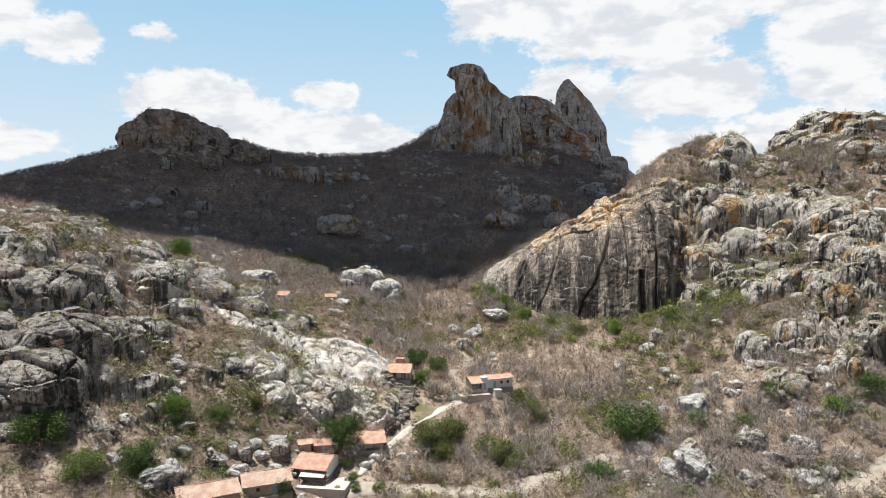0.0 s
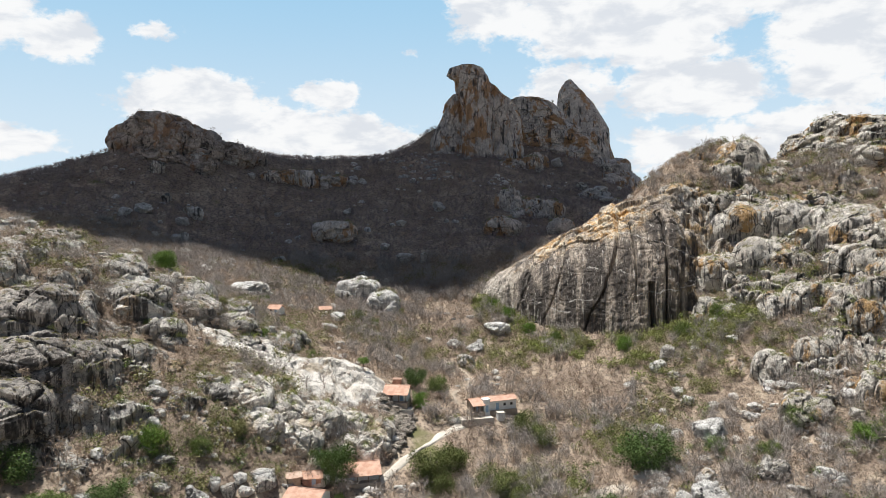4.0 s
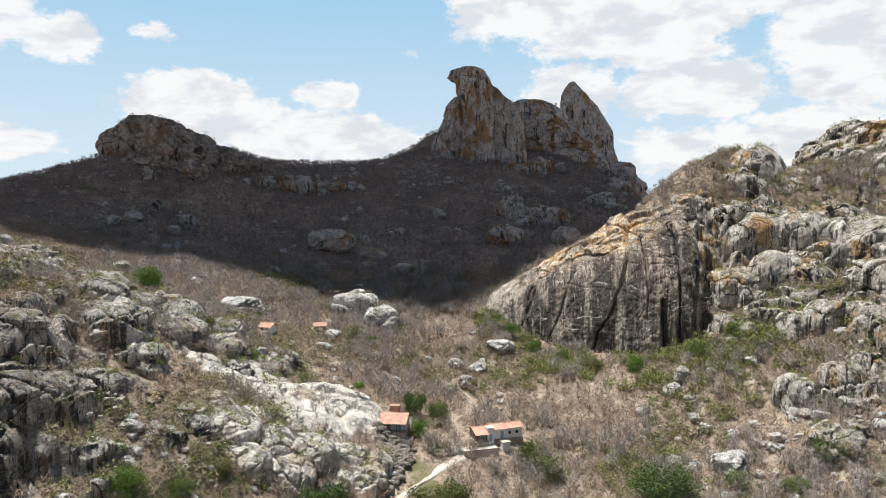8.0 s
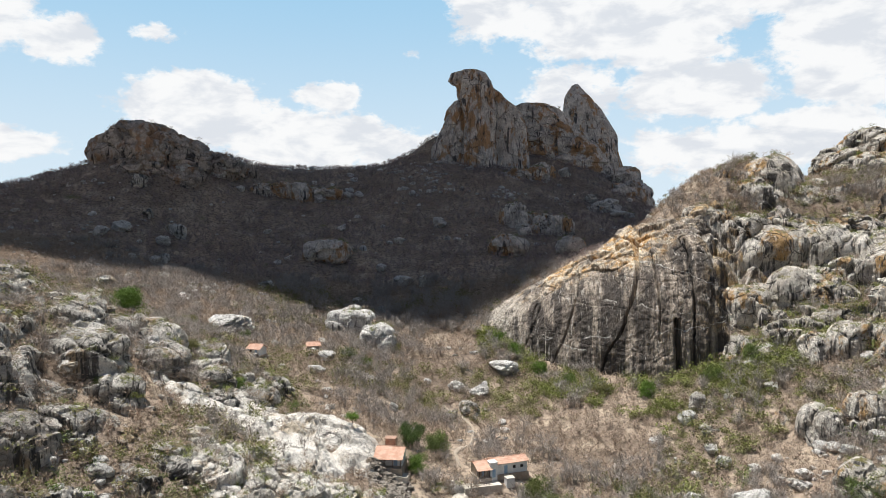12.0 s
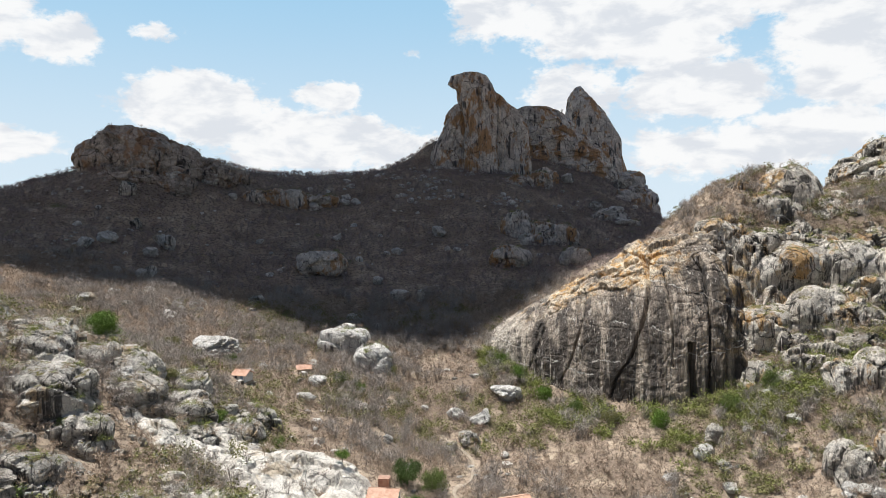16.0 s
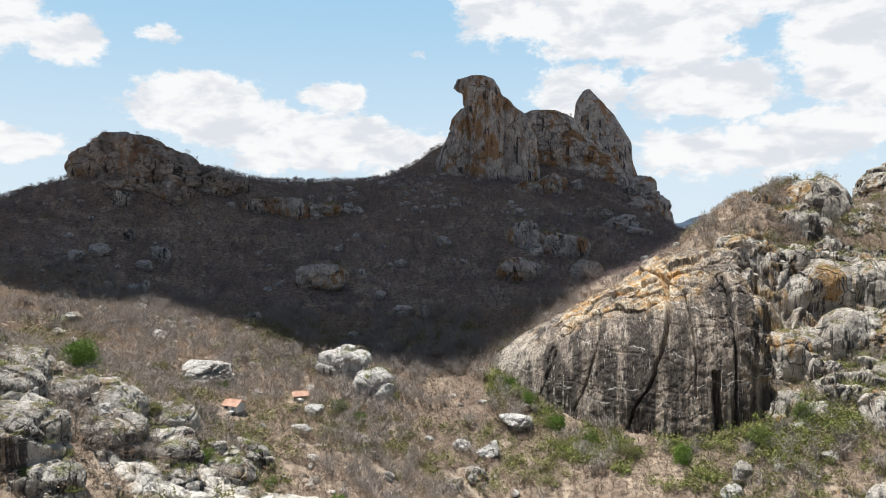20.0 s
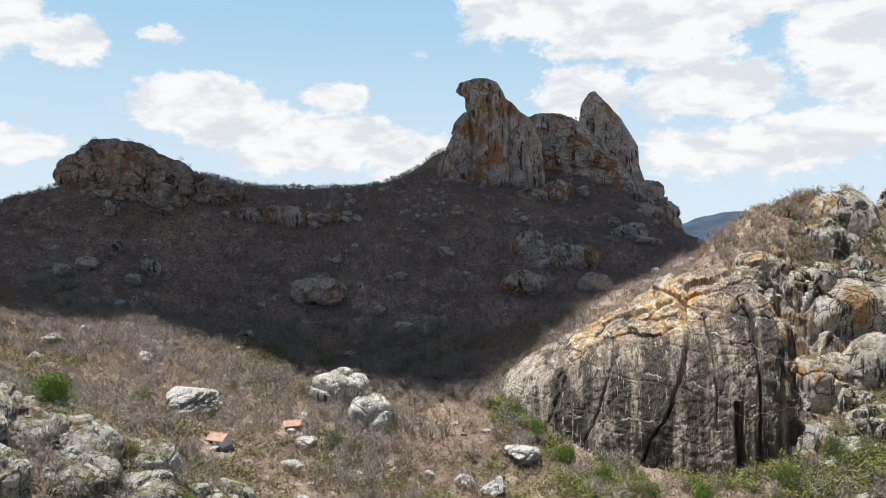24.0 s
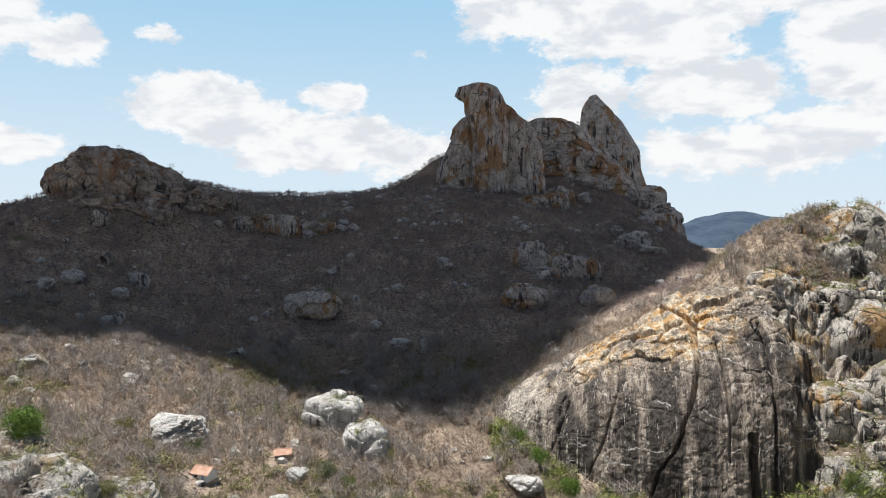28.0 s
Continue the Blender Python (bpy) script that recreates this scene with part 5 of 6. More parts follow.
FRESH_OLIVE = leaf_material("yellow_green_leaves", (0.16, 0.20, 0.045), (0.215, 0.245, 0.065), (0.29, 0.30, 0.10))
GREY_TWIG = leaf_material("grey_bare_twigs", (0.25, 0.215, 0.19), (0.34, 0.30, 0.265), (0.46, 0.42, 0.38))
RUST = leaf_material("rusty_leaves", (0.17, 0.075, 0.05), (0.22, 0.10, 0.07), (0.26, 0.14, 0.10))
rng = np.random.RandomState(5)
bare = [shrub(rng) for _ in range(8)]
bare_far = [shrub(rng, 4, 16, 0.034) for _ in range(8)]
near = spots(rng, 64000, -200, 200, 112, 330, ledge=0.5)
far = spots(rng, 26000, -330, 260, 330, 560)
strewn("dry_scrub", bare, near, 1.1 + 2.4 * rng.rand(len(near)) ** 1.6, TWIG, "leafless grey-brown thorn scrub over the valley floor", rng)
strewn("dry_scrub", bare_far, far, 1.8 + 2.4 * rng.rand(len(far)), SHADED_TWIG, "leafless thorn scrub over the far hillside, toned darker and cooler for cloud shade", rng)

# taller bare trees, grey and open
thicket = [shrub(rng, 10, 64, 0.014) for _ in range(6)]
tall = spots(rng, 9500, -170, 180, 140, 335, -0.1, 1 / 20, 31, 0.08)
strewn("bare_trees", thicket, tall, rng.uniform(2.8, 5.2, len(tall)), GREY_TWIG, "leafless grey thorn trees standing over the scrub", rng, 1.05)

# green and olive shrubs still in leaf
small = [leafy(rng, 120, 0.085, 0.15, 9) for _ in range(6)]
valley = spots(rng, 10000, -130, 190, 140, 320, -0.08, 1 / 24, 4, 0.35)
mid = (valley[:, 0] > 10) & (valley[:, 1] < 240)
strewn("green_scrub", small, valley[mid][::3], rng.uniform(1.2, 2.8, len(valley[mid][::3])), FRESH_OLIVE, "green shrubs in leaf on the lower eastern slope", rng, 0.95)
strewn("green_scrub", small, valley, 0.9 + 2.4 * rng.rand(len(valley)) ** 1.5, OLIVE, "olive green shrubs in leaf across the valley", rng, 0.85)
dome_foot = spots(rng, 6500, 12, 112, 222, 282, -0.2, 1 / 10, 6, 0.3)
gap = curve_at((15, 24, 37, 50, 66, 84, 108), (279, 266, 254, 245, 236, 235, 246), dome_foot[:, 0]) - dome_foot[:, 1]
dome_foot = dome_foot[(gap > 0) & (gap < 20)]
strewn("green_scrub", small, dome_foot, rng.uniform(1.3, 3.0, len(dome_foot)), FRESH_OLIVE, "fresh green bushes along the foot of the dome", rng, 0.85)
low_right = spots(rng, 700, 30, 130, 140, 200, 0.12, 1 / 14, 8, 0.3)
strewn("green_scrub", small, low_right, rng.uniform(1.4, 3.0, len(low_right)), LEAF, "green bushes among the boulders of the eastern foot", rng, 0.85)
low_left = spots(rng, 600, -100, -35, 118, 165, 0.05, 1 / 14, 12, 0.15)
strewn("green_scrub", small, low_left, rng.uniform(1.0, 2.2, len(low_left)), LEAF, "green bushes below the western cliffs", rng, 0.85)
moss = spots(rng, 2600, -140, 190, 135, 310, 0.12, 1 / 9, 21, 1.0)
moss = moss[surface_z(moss[:, 0], moss[:, 1])[1]]
strewn("green_scrub", small, moss, rng.uniform(0.5, 1.4, len(moss)), FRESH_OLIVE, "yellow-green tufts on the rock ledges", rng, 0.6)
rust = spots(rng, 240, -14, 6, 149, 158, None)
strewn("dry_scrub", small, rust, rng.uniform(0.5, 1.1, len(rust)), RUST, "rust-red withered shrubs beside the dirt road", rng, 0.8)

# shrubs on the dome's brow and on the hilltops
bx = rng.uniform(30, 106, 420)
f = rng.uniform(0.03, 0.9, 420)
brow = np.stack([bx, curve_at((11, 24, 50, 67, 84, 108), (284, 282, 275, 271, 272, 276), bx) + 42 * f, curve_at((11, 15, 26, 40, 49, 58, 69, 84, 108), (34, 39, 48, 56, 61, 66, 73, 76, 78), bx) - 8 * f**2 - 26 * f**4], 1)
strewn("dry_scrub", bare, brow, rng.uniform(1.0, 2.4, 420), TWIG, "dry shrubs on the brow of the dome", rng)
tops = np.array(CROWN_TOPS)
tops = tops[tops[:, 2] > ground_z(tops[:, 0], tops[:, 1]) + 0.5]
tops = tops[rng.permutation(len(tops))[:260]] - (0, 0, 0.2)
strewn("dry_scrub", bare, tops, rng.uniform(1.2, 3.4, len(tops)), TWIG, "dry shrubs rooted in the hilltop rocks", rng)
perches = np.concatenate(PERCHES)
strewn("green_scrub", small, perches[::2], 0.5 + 1.1 * rng.rand(len(perches[::2])), FRESH_OLIVE, "yellow-green tufts growing on the crags", rng, 0.7)
strewn("dry_scrub", bare, perches[1::2], 1.0 + 1.8 * rng.rand(len(perches[1::2])), TWIG, "dry twiggy shrubs growing on the crags", rng)
tops = np.stack([np.concatenate([rng.uniform(-178, -154, 26), rng.uniform(52, 88, 16)]), np.concatenate([rng.uniform(412, 424, 26), rng.uniform(556, 566, 16)]), np.concatenate([rng.uniform(121, 124, 26), rng.uniform(156, 159.5, 16)])], 1)
strewn("green_scrub", small, tops[::2], rng.uniform(1.2, 2.2, 21), LEAF, "dark bushes on the rocky hilltops", rng)
strewn("dry_scrub", bare, tops[1::2], rng.uniform(2.0, 3.6, 21), TWIG, "bare bushes on the rocky hilltops", rng)


# ---- parts ----
def part(name, bm_or_mesh, mat, parent, label=""):
    """Links a mesh as one part under a thing."""
    me = bm_or_mesh
    if isinstance(me, bmesh.types.BMesh):
        me = bpy.data.meshes.new(name)
        bm_or_mesh.to_mesh(me)
        bm_or_mesh.free()
    if mat and not me.materials:
        me.materials.append(mat)
    ob = new(name, me)
    ob.parent = parent
    if label:
        tagged(ob, label)
    return ob


def root(name, x, y, z, turn, label, category, group=""):
    ob = new(name)
    ob.location, ob.rotation_euler = (x, y, z), (0, 0, radians(turn))
    return tagged(ob, label, category, group)


def box(bm, x0, x1, y0, y1, z0, z1):
    v = [bm.verts.new(p) for p in ((x0, y0, z0), (x1, y0, z0), (x1, y1, z0), (x0, y1, z0), (x0, y0, z1), (x1, y0, z1), (x1, y1, z1), (x0, y1, z1))]
    for f in ((0, 3, 2, 1), (4, 5, 6, 7), (0, 1, 5, 4), (1, 2, 6, 5), (2, 3, 7, 6), (3, 0, 4, 7)):
        bm.faces.new([v[i] for i in f])


def box_part(name, span, mat, parent, label=""):
    bm = bmesh.new()
    box(bm, *span)
    bmesh.ops.bevel(bm, geom=bm.edges[:], offset=min(0.03, min(span[1] - span[0], span[3] - span[2], span[5] - span[4]) * 0.2), segments=1, affect="EDGES")
    return part(name, bm, mat, parent, label)


# ---- house materials ----
def plain_material(name, a, b, scale, rough=0.85, bump=0.03):
    n = Nodes(name, rough)
    c = n.mix(n.ramp(n.noise(scale, 6), 0.35, 0.65), a, b)
    c = n.mix(n.ramp(n.noise(scale * 5, 6, 0.7), 0.52, 0.72), c, n.mix(0.35, c, (0.18, 0.15, 0.12)))
    return n.done(c, n.noise(6, 5), bump)


TILE = plain_material("terracotta_tiles", (0.47, 0.275, 0.195), (0.57, 0.38, 0.285), 0.8)
FADED_TILE = plain_material("sun_bleached_tiles", (0.56, 0.43, 0.34), (0.46, 0.30, 0.22), 0.6)
LIMEWASH = plain_material("white_limewash", (0.86, 0.85, 0.82), (0.79, 0.77, 0.73), 0.7)
BRICKWORK = plain_material("bare_brick", (0.33, 0.20, 0.145), (0.42, 0.285, 0.21), 1.2)
MUD_WALL = plain_material("weathered_mud_wall", (0.36, 0.29, 0.22), (0.46, 0.39, 0.31), 0.8)
TIMBER = plain_material("weathered_timber", (0.16, 0.11, 0.075), (0.24, 0.18, 0.13), 2.0)
BLUE_PAINT = plain_material("faded_blue_paint", (0.28, 0.42, 0.58), (0.36, 0.48, 0.60), 1.5)
SHEET = plain_material("grey_fibre_sheet", (0.50, 0.49, 0.47), (0.60, 0.59, 0.57), 1.0)
SHADE_GLASS = plain_material("dark_window", (0.03, 0.03, 0.035), (0.05, 0.05, 0.055), 1.0, 0.25)


def wall_mesh(length, height, thick, openings=(), gable=0.0):
    """A wall along x from 0, facing -y, with openings (from, to, sill, head) through it and a gable on top."""
    bm = bmesh.new()
    us = sorted({0, length, *[v for o in openings for v in o[:2]]})
    zs = sorted({0, height, *[v for o in openings for v in o[2:]]})
    for u0, u1 in zip(us, us[1:]):
        for z0, z1 in zip(zs, zs[1:]):
            if not any(o[0] <= u0 and u1 <= o[1] and o[2] <= z0 and z1 <= o[3] for o in openings):
                box(bm, u0, u1, 0, thick, z0, z1)
    if gable:
        v = [bm.verts.new(p) for p in ((0, 0, height), (length, 0, height), (length / 2, 0, height + gable), (0, thick, height), (length, thick, height), (length / 2, thick, height + gable))]
        for f in ((0, 1, 2), (5, 4, 3), (0, 2, 5, 3), (1, 4, 5, 2), (0, 3, 4, 1)):
            bm.faces.new([v[i] for i in f])
    return bm


def roof_mesh(length, run, drop, thick=0.09, wave=0.26):
    """A tiled slope from the ridge at the origin down along -y: barrel tiles in courses, with a ragged lower edge."""
    u = np.arange(0, length + 0.01, wave / 4)
    v = np.linspace(0, 1, max(6, int(run / 0.45)))
    a, f = np.meshgrid(u, v, indexing="ij")
    course = (f * len(v)) % 1
    z = -drop * f + 0.055 * np.abs(np.sin(a / wave * math.pi)) + 0.05 * value_noise(np.stack([a.ravel(), f.ravel() * run, 0 * a.ravel()], 1) * 0.7).reshape(a.shape)
    y = -run * f - 0.05 * TABLE[((a / wave).astype(int) * 13) & 4095] * (f > 0.99)
    top = np.stack([a, y, z + 0.02 * course], -1).reshape(-1, 3)
    low = top - (0, 0, thick)
    m = len(v)
    i, j = np.meshgrid(np.arange(len(u) - 1), np.arange(m - 1), indexing="ij")
    k = (i * m + j).ravel()
    q = np.stack([k, k + 1, k + m + 1, k + m], 1)[:, ::-1]
    n = len(top)
    sides = []
    for e in (np.arange(m), (len(u) - 1) * m + np.arange(m), np.arange(len(u)) * m, np.arange(len(u)) * m + m - 1):
        sides.append(np.stack([e[:-1], e[1:], e[1:] + n, e[:-1] + n], 1))
    return mesh_from("roof_slope", np.concatenate([top, low]), np.concatenate([q, q[:, ::-1] + n, *sides]), False)


def house(x, y, turn, length, depth, high, rise, label, wall=None, tile=None, doors=(), windows=(), porch=0.0, posts=0, over=0.45, lift=0.0, name="house", group="village houses"):
    """A small gabled house; its front faces -y before the turn. doors: middles along the front; windows: middles."""
    wall, tile = wall or LIMEWASH, tile or TILE
    z = float(ground_z(x, y)) + lift - 0.7
    h = root(name, x, y, z, turn, label, "house", group)
    t, half, deep = 0.2, length / 2, depth / 2
    box_part("plinth", (-half - 0.3, half + 0.3, -deep - 0.3 - porch, deep + 0.3, -2.2, 0.06), MUD_WALL, h, "low stone plinth")
    openings = [(half + d - 0.45, half + d + 0.45, 0.0, 2.0) for d in doors] + [(half + w - 0.4, half + w + 0.4, 1.0, 1.8) for w in windows]
    front = part("wall", wall_mesh(length, high, t, openings), wall, h)
    front.location = (-half, -deep, 0.06)
    rear = part("wall", wall_mesh(length, high, t), wall, h)
    rear.location = (-half, deep - t, 0.06)
    for sx in (-1, 1):
        side = part("wall", wall_mesh(depth - 2 * t - 0.004, high, t, (), rise - 0.12), wall, h)
        side.location, side.rotation_euler = (sx * half - (t if sx > 0 else 0) + (t if sx > 0 else 0) * 1.0 - (0 if sx > 0 else 0), -deep + t + 0.002, 0.06), (0, 0, radians(90))
        if sx < 0:
            side.location = (-half + t, -deep + t + 0.002, 0.06)
    for d in doors:
        leaf = box_part("door", (d - 0.44, d + 0.44, -deep + 0.06, -deep + 0.11, 0.07, 2.05), BLUE_PAINT, h, "blue painted timber door")
        leaf_z = box_part("threshold", (d - 0.6, d + 0.6, -deep - 0.35, -deep - 0.004, -0.4, 0.12), CONCRETE, h)
    for w in windows:
        frame_ob = box_part("window", (w - 0.39, w + 0.39, -deep + 0.07, -deep + 0.11, 1.07, 1.85), TIMBER, h, "dark timber window")
        pane = box_part("pane", (w - 0.32, w + 0.32, -deep + 0.05, -deep + 0.068, 1.13, 1.79), SHADE_GLASS, frame_ob)
    run, slope = deep + over, rise / deep
    for back in (0, 1):
        p = part("roof_slope", roof_mesh(length + 2 * over, run + (porch if not back else 0), slope * run + (porch * 0.3 if not back else 0)), tile, h, "clay tile roof slope")
        p.location = ((-half - over) if not back else (half + over), 0, high + rise + 0.14)
        p.rotation_euler = (0, 0, math.pi * back)
    bm = bmesh.new()
    for k in range(int((length + 2 * over) / 0.4)):
        x0 = -half - over + k * 0.4
        bmesh.ops.create_cone(bm, cap_ends=True, segments=6, radius1=0.13, radius2=0.11, depth=0.42, matrix=Matrix.Translation((x0 + 0.2, 0, high + rise + 0.17)) @ Euler((0, math.pi / 2, 0)).to_matrix().to_4x4())
    part("ridge_cap", bm, tile, h)
    for k in range(posts):
        px = -half + 0.2 + k * (length - 0.4) / max(1, posts - 1)
        box_part("post", (px - 0.09, px + 0.09, -deep - porch + 0.05, -deep - porch + 0.23, 0.06, high - 0.25 - slope * 0.2), TIMBER, h)
    return h


def lean_to(x, y, turn, length, depth, high, label, sheet=None, posts=3, lift=0.0):
    z = float(ground_z(x, y)) + lift
    h = root("lean_to", x, y, z, turn, label, "shelter", "village houses")
    p = part("roof_slope", roof_mesh(length, depth, 0.5, 0.05, 0.4), sheet or SHEET, h)
    p.location = (-length / 2, depth / 2, high + 0.5)
    for k in range(posts):
        for yy, zz in ((-depth / 2 + 0.15, high), (depth / 2 - 0.15, high + 0.42)):
            px = -length / 2 + 0.2 + k * (length - 0.4) / (posts - 1)
            box_part("post", (px - 0.07, px + 0.07, yy - 0.07, yy + 0.07, -1.2, zz), TIMBER, h)
    return h


# the lower village
house(-37.5, 142.5, 24, 9.5, 6.5, 2.5, 1.5, "low house with a sagging terracotta roof among boulders", MUD_WALL, FADED_TILE, (1.5,), (-2,))
house(-28.5, 153.5, -14, 7.5, 6.5, 2.6, 1.4, "white house with a broad terracotta tile roof", LIMEWASH, TILE, (-1.5,), (1.5,), 1.2, 3, lift=-0.6)
house(-28.4, 158.6, 8, 4.0, 3.2, 2.2, 0.8, "small brick outhouse with a tiled roof", BRICKWORK, TILE, (0.4,))
house(-18.5, 165, 12, 7.6, 4.6, 2.3, 1.1, "long white house with a tiled veranda beside the lane", LIMEWASH, TILE, (-2.2,), (1.8,), 1.6, 4)
house(-46, 131.5, 28, 11, 6.5, 2.5, 1.5, "low house with an old terracotta roof below the boulders", MUD_WALL, FADED_TILE, (2,), (-2,))
house(-32.0, 156.6, 20, 2.6, 2.4, 2.2, 0.5, "tiny rendered store with a flat tiled roof", MUD_WALL, FADED_TILE)
lean_to(-28.6, 148.2, -8, 5.6, 2.6, 2.0, "grey sheet lean-to on thin timber posts")
# the upper houses
house(-12.2, 195, -6, 6.0, 5.0, 2.6, 1.0, "upper house with a bright terracotta roof above the slab", LIMEWASH, TILE, (1.4,), (-1.2,), 1.5, 4, lift=0.9)
stack = root("brick_tank", -12.6, 199.6, float(ground_z(-12.6, 199.6)), -6, "square brick water tank behind the upper house", "tank")
box_part("tank_wall", (-1.2, 1.2, -1.0, 1.0, -1, 3.4), BRICKWORK, stack)
box_part("tank_rim", (-1.3, 1.3, -1.1, 1.1, 3.404, 3.55), BRICKWORK, stack)
house(15.2, 200.5, 20, 9.2, 4.0, 2.7, 0.7, "long white chapel house with a terracotta tile roof", LIMEWASH, TILE, (-1.0,), (1.2, 3.2), 0.0, 0, lift=1.4)
house(8.6, 197.6, 20, 2.9, 3.8, 2.3, 0.7, "open tiled porch at the end of the chapel house", MUD_WALL, TILE, (0.2,), (), 1.2, 3, lift=1.3)
tower = root("white_tower", 11.6, 196.6, float(ground_z(11.6, 196.6)) + 1.2, 20, "square white rendered tower beside the chapel house", "tower")
box_part("tower_wall", (-0.9, 0.9, -0.9, 0.9, -1, 3.5), LIMEWASH, tower)
box_part("cornice", (-1.0, 1.0, -1.0, 1.0, 3.504, 3.66), LIMEWASH, tower)
box_part("door", (-0.4, 0.4, -0.93, -0.904, 0.1, 2.0), BLUE_PAINT, tower, "blue painted door")
cistern = root("cistern", 15.6, 196.0, float(ground_z(15.6, 196.0)) + 0.7, 20, "low square concrete cistern", "tank")
box_part("cistern_wall", (-1.0, 1.0, -0.8, 0.8, -1, 1.3), LIMEWASH, cistern)
box_part("cistern_lid", (-1.1, 1.1, -0.9, 0.9, 1.304, 1.4), CONCRETE, cistern)
for x, y, rx, ry, turn, label in ((8.8, 193.6, 4.5, 1.8, 16, "pale concrete terrace in front of the chapel house"), (-26, 148.5, 5.5, 3.6, -8, "swept concrete yard between the lower houses"), (-10.5, 191.2, 2.6, 1.5, -8, "small concrete terrace below the upper house")):
    z = float(ground_z(x, y))
    yard = root("terrace", x, y, z + (0.9 if rx == 4.5 else 0.25), turn, label, "terrace")
    box_part("paving", (-rx, rx, -ry, ry, -1.5, 0.1), CONCRETE, yard)
    box_part("kerb", (-rx, rx, -ry - 0.2, -ry - 0.004, -1.6, 0.25), CONCRETE, yard)
# huts out in the valley
house(-55, 237.5, -18, 4.0, 3.6, 2.0, 1.0, "small white hut with a terracotta roof in the scrub", LIMEWASH, TILE, (0.8,), (-1.0,), lift=0.6, group="huts")
house(-42.5, 258.5, 14, 3.8, 3.0, 1.2, 0.8, "half-ruined hut with a fallen tile roof", MUD_WALL, TILE, lift=0.6, group="huts")


# ---- trees and single bushes ----
def trunk_mesh(seed, forks=5):
    """A tapered trunk that forks into limbs, one unit high."""
    rnd = np.random.RandomState(seed)
    out = []
    for k in range(forks + 1):
        start = np.array((0, 0, 0.0)) if k == 0 else np.array((0, 0, 0.28 + 0.05 * k))
        a = rnd.uniform(0, 6.283)
        end = np.array((0.05, 0.03, 0.75)) if k == 0 else start + np.array((math.cos(a) * 0.38, math.sin(a) * 0.38, rnd.uniform(0.2, 0.42)))
        r0, r1 = (0.06, 0.025) if k == 0 else (0.03, 0.01)
        rings, sides = 5, 7
        p = []
        for i in range(rings):
            f = i / (rings - 1)
            c = start + (end - start) * f + np.array((0.03 * math.sin(3 * f + k), 0.03 * math.cos(2 * f + k), 0)) * f
            for j in range(sides):
                b = 2 * math.pi * j / sides
                p.append(c + np.array((math.cos(b), math.sin(b), 0)) * (r0 + (r1 - r0) * f))
        i, j = np.meshgrid(np.arange(rings - 1), np.arange(sides), indexing="ij")
        q = np.stack([i * sides + j, i * sides + (j + 1) % sides, (i + 1) * sides + (j + 1) % sides, (i + 1) * sides + j], -1).reshape(-1, 4)
        out.append(mesh_from("trunk" if k == 0 else "limb", np.array(p), q, True, (BARK,)))
    return out


BARK = plain_material("grey_bark", (0.15, 0.12, 0.095), (0.23, 0.195, 0.16), 2.5)
DEEP_LEAF = leaf_material("deep_green_leaves", (0.045, 0.085, 0.02), (0.065, 0.11, 0.026), (0.105, 0.155, 0.04))
FRESH_LEAF = leaf_material("fresh_green_leaves", (0.075, 0.15, 0.018), (0.11, 0.19, 0.028), (0.17, 0.25, 0.05))
leaf_rng = np.random.RandomState(77)


def crown_mesh(leaves, mat, size=0.027, clumps=44):
    t = leafy(leaf_rng, leaves, size, 0.12, clumps, 0.30)
    return mesh_from("crown", t.reshape(-1, 3), np.arange(len(t) * 3).reshape(-1, 3), False, (mat,))


CROWNS = {mat.name: [crown_mesh(8000, mat) for _ in range(3)] for mat in (DEEP_LEAF, FRESH_LEAF, LEAF, OLIVE, BUSH)}
WOOD = [trunk_mesh(k) for k in range(3)]


def tree(x, y, wide, high, mat, label, category="tree", name="tree", stem=0.35, k=0):
    """A leafy tree: wide is the crown's half width, high its full height, stem the share of bare trunk."""
    z = float(surface_z(x, y)[0][0])
    h = root(name, x, y, z - 0.15, 40 * k, label, category, "green trees and bushes")
    for m in WOOD[k % 3]:
        ob = part(m.name.split(".")[0], m, None, h)
        ob.scale = (wide * 1.1, wide * 1.1, high * 0.95)
    crown = part("crown", CROWNS[mat.name][k % 3], None, h)
    crown.location, crown.scale = (0, 0, high * stem), (wide * 1.15, wide * 1.15, high * (1 - stem) / 1.1)
    return h


for k, (x, y, wide, high, mat, stem) in enumerate((
    (50, 177, 7.2, 9.0, DEEP_LEAF, 0.05), (67, 178, 2.8, 4, FRESH_LEAF, 0.1), (36, 157, 4.2, 4.5, DEEP_LEAF, 0.05), (-3, 168, 5.0, 6.5, BUSH, 0.03), (2, 172, 5.0, 6.0, BUSH, 0.03), (-1, 164, 4.0, 4.5, BUSH, 0.03), (12, 164, 5.0, 5, BUSH, 0.03), (17, 160, 3.8, 4, BUSH, 0.03), (20, 166, 3.4, 4, OLIVE, 0.03),
    (88, 178, 4.5, 5, LEAF, 0.08), (97, 168, 3.4, 4, FRESH_LEAF, 0.08), (107, 170, 4, 5, DEEP_LEAF, 0.1), (77, 172, 3, 3.5, LEAF, 0.05), (-59, 148, 3.4, 5, FRESH_LEAF, 0.08), (-60, 133, 4.5, 5, DEEP_LEAF, 0.05), (-78, 131, 5.5, 6, DEEP_LEAF, 0.05), (-68, 127, 4.5, 5, LEAF, 0.05))):
    tree(x, y, wide, high, mat, "dense rounded green tree standing in dry scrub", stem=stem, k=k)
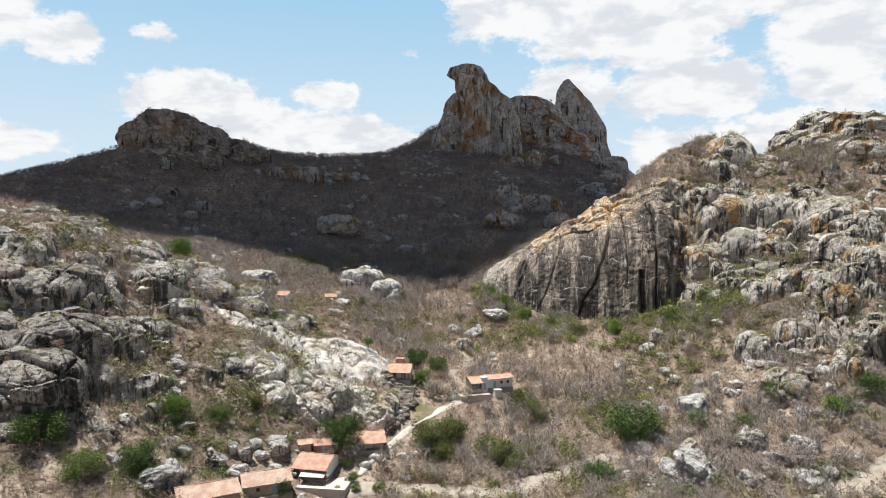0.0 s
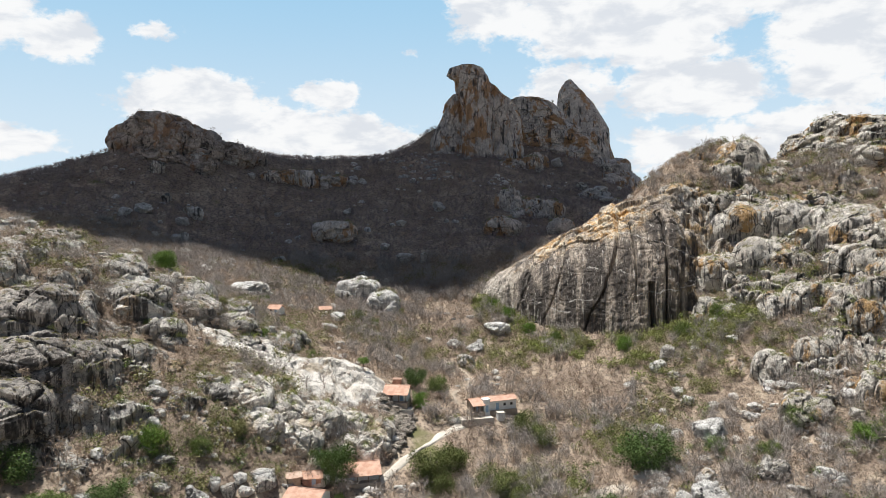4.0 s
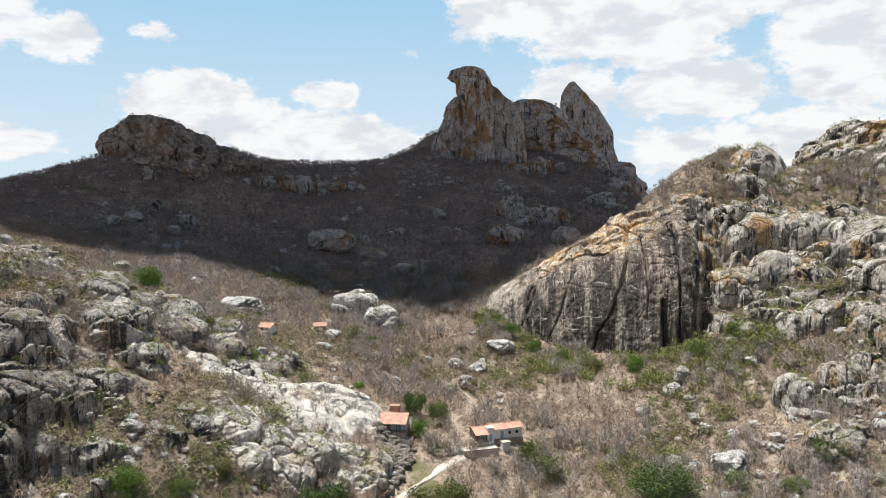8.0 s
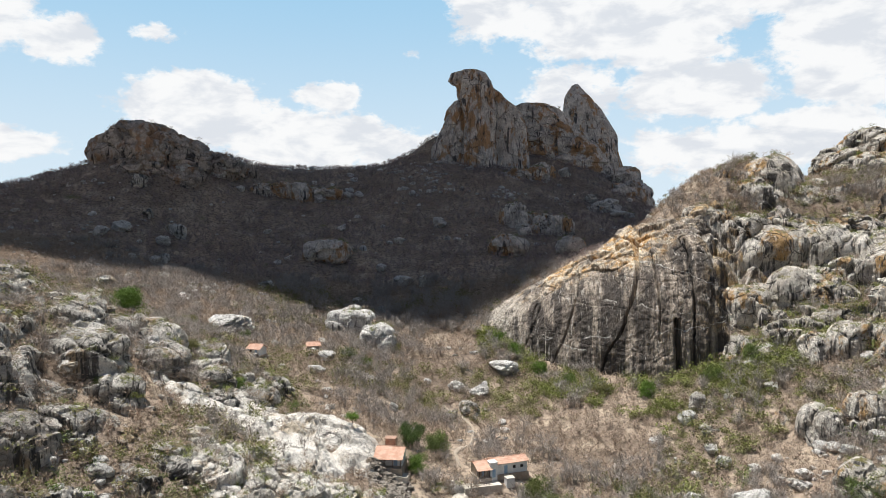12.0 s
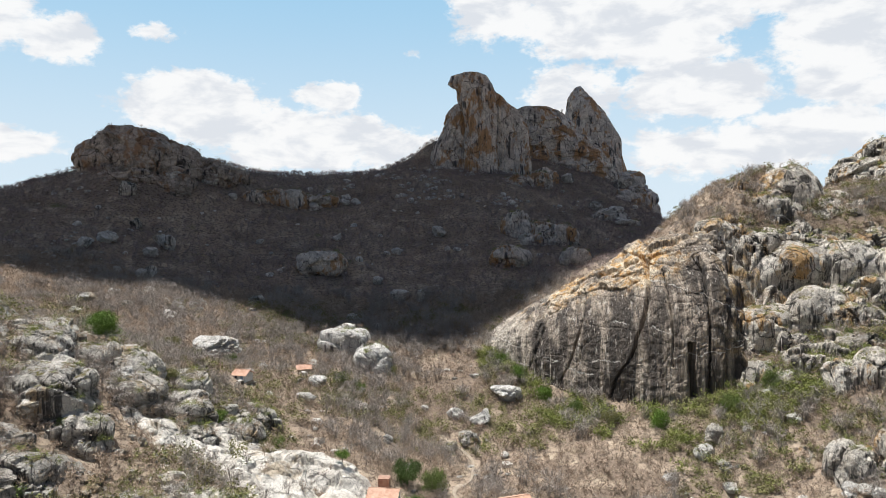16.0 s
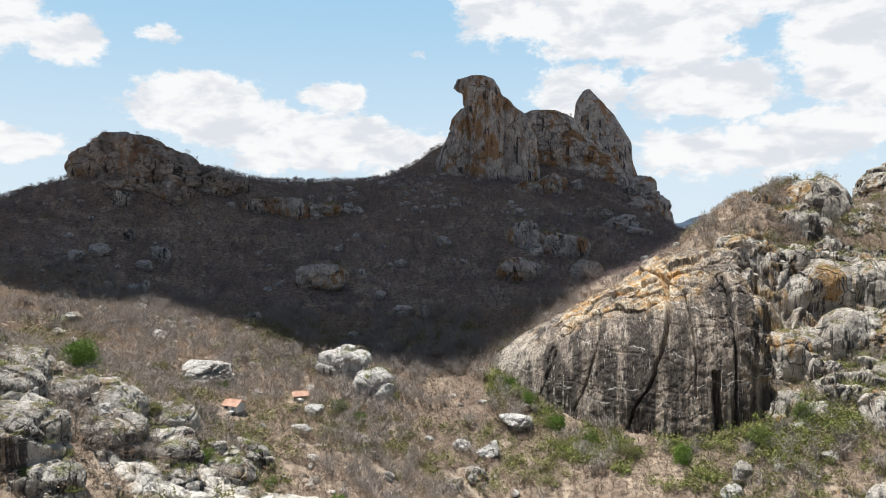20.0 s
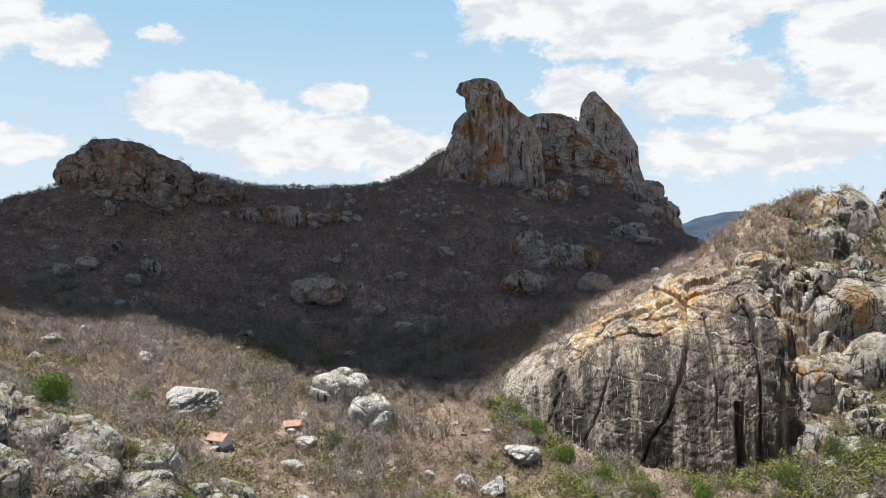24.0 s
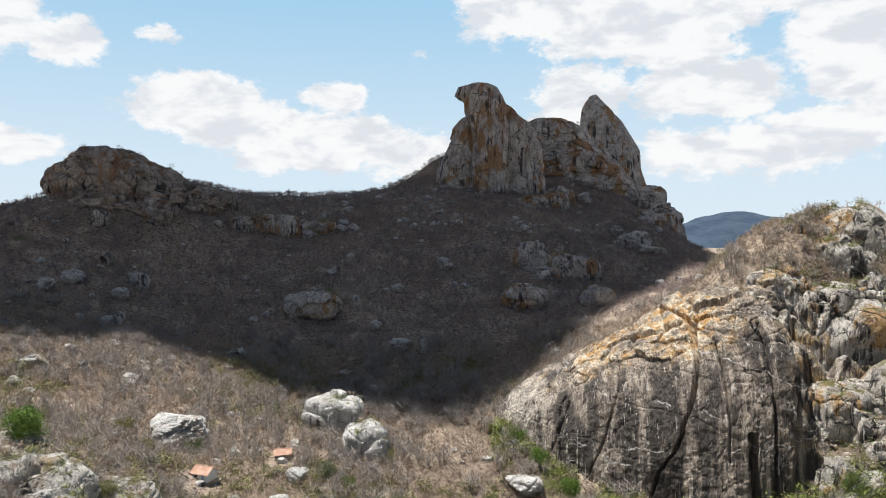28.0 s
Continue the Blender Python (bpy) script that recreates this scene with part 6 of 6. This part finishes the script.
for k, (x, y, wide, high, mat, stem) in enumerate((
    (-24, 160, 4.8, 8.5, DEEP_LEAF, 0.15), (-34, 141.5, 2.6, 4, DEEP_LEAF, 0.15), (-6.2, 195.5, 2.7, 4.4, FRESH_LEAF, 0.08), (-8, 206, 3.6, 5.5, DEEP_LEAF, 0.08), (-2.0, 206, 3.4, 5, LEAF, 0.06), (-22, 200.5, 1.7, 3, FRESH_LEAF, 0.4), (21.5, 192.5, 4.2, 5.5, BUSH, 0.1), (26, 188, 4.5, 5, BUSH, 0.1),
    (-20, 150, 1.3, 2.4, LEAF, 0.3), (-19, 147, 1.2, 2, LEAF, 0.3), (-23, 146, 1.0, 2.2, FRESH_LEAF, 0.4), (-14, 148, 1.6, 2.5, LEAF, 0.2), (-22, 155, 1.3, 2, LEAF, 0.2))):
    tree(x, y, wide, high, mat, "leafy green tree beside the village houses", stem=stem, k=k + 1)
tree(-84, 218, 4.6, 8.8, FRESH_LEAF, "lone bright green tree on the western slope", stem=0.38, k=2)
for k, (x, y, wide, mat) in enumerate(((-71, 178, 1.8, LEAF), (-50, 152, 2.4, LEAF), (-45, 160, 2.2, OLIVE), (-52, 208, 2.2, FRESH_LEAF), (-66, 214, 2.4, OLIVE), (-38, 208, 1.8, LEAF), (-30, 250, 2.6, LEAF), (-24, 246, 2.2, LEAF), (-27, 276, 3.2, LEAF), (-16, 262, 2.4, OLIVE), (24, 262, 2.8, FRESH_LEAF), (30, 252, 2.8, FRESH_LEAF), (19, 270, 2.6, FRESH_LEAF), (38, 243, 2.6, LEAF), (58, 230, 3, FRESH_LEAF), (76, 229, 3, LEAF), (88, 231, 3.2, LEAF), (46, 236, 2.6, OLIVE), (104, 250, 3, LEAF), (112, 236, 3, LEAF), (122, 250, 2.6, OLIVE), (-70, 240, 2.6, OLIVE), (-62, 250, 2.4, LEAF), (-80, 252, 2.6, OLIVE), (-95, 150, 1.4, FRESH_LEAF))):
    tree(x, y, wide, wide * 1.5, mat, "low green bush among rocks and dry scrub", "bush", "bush", 0.02, k)
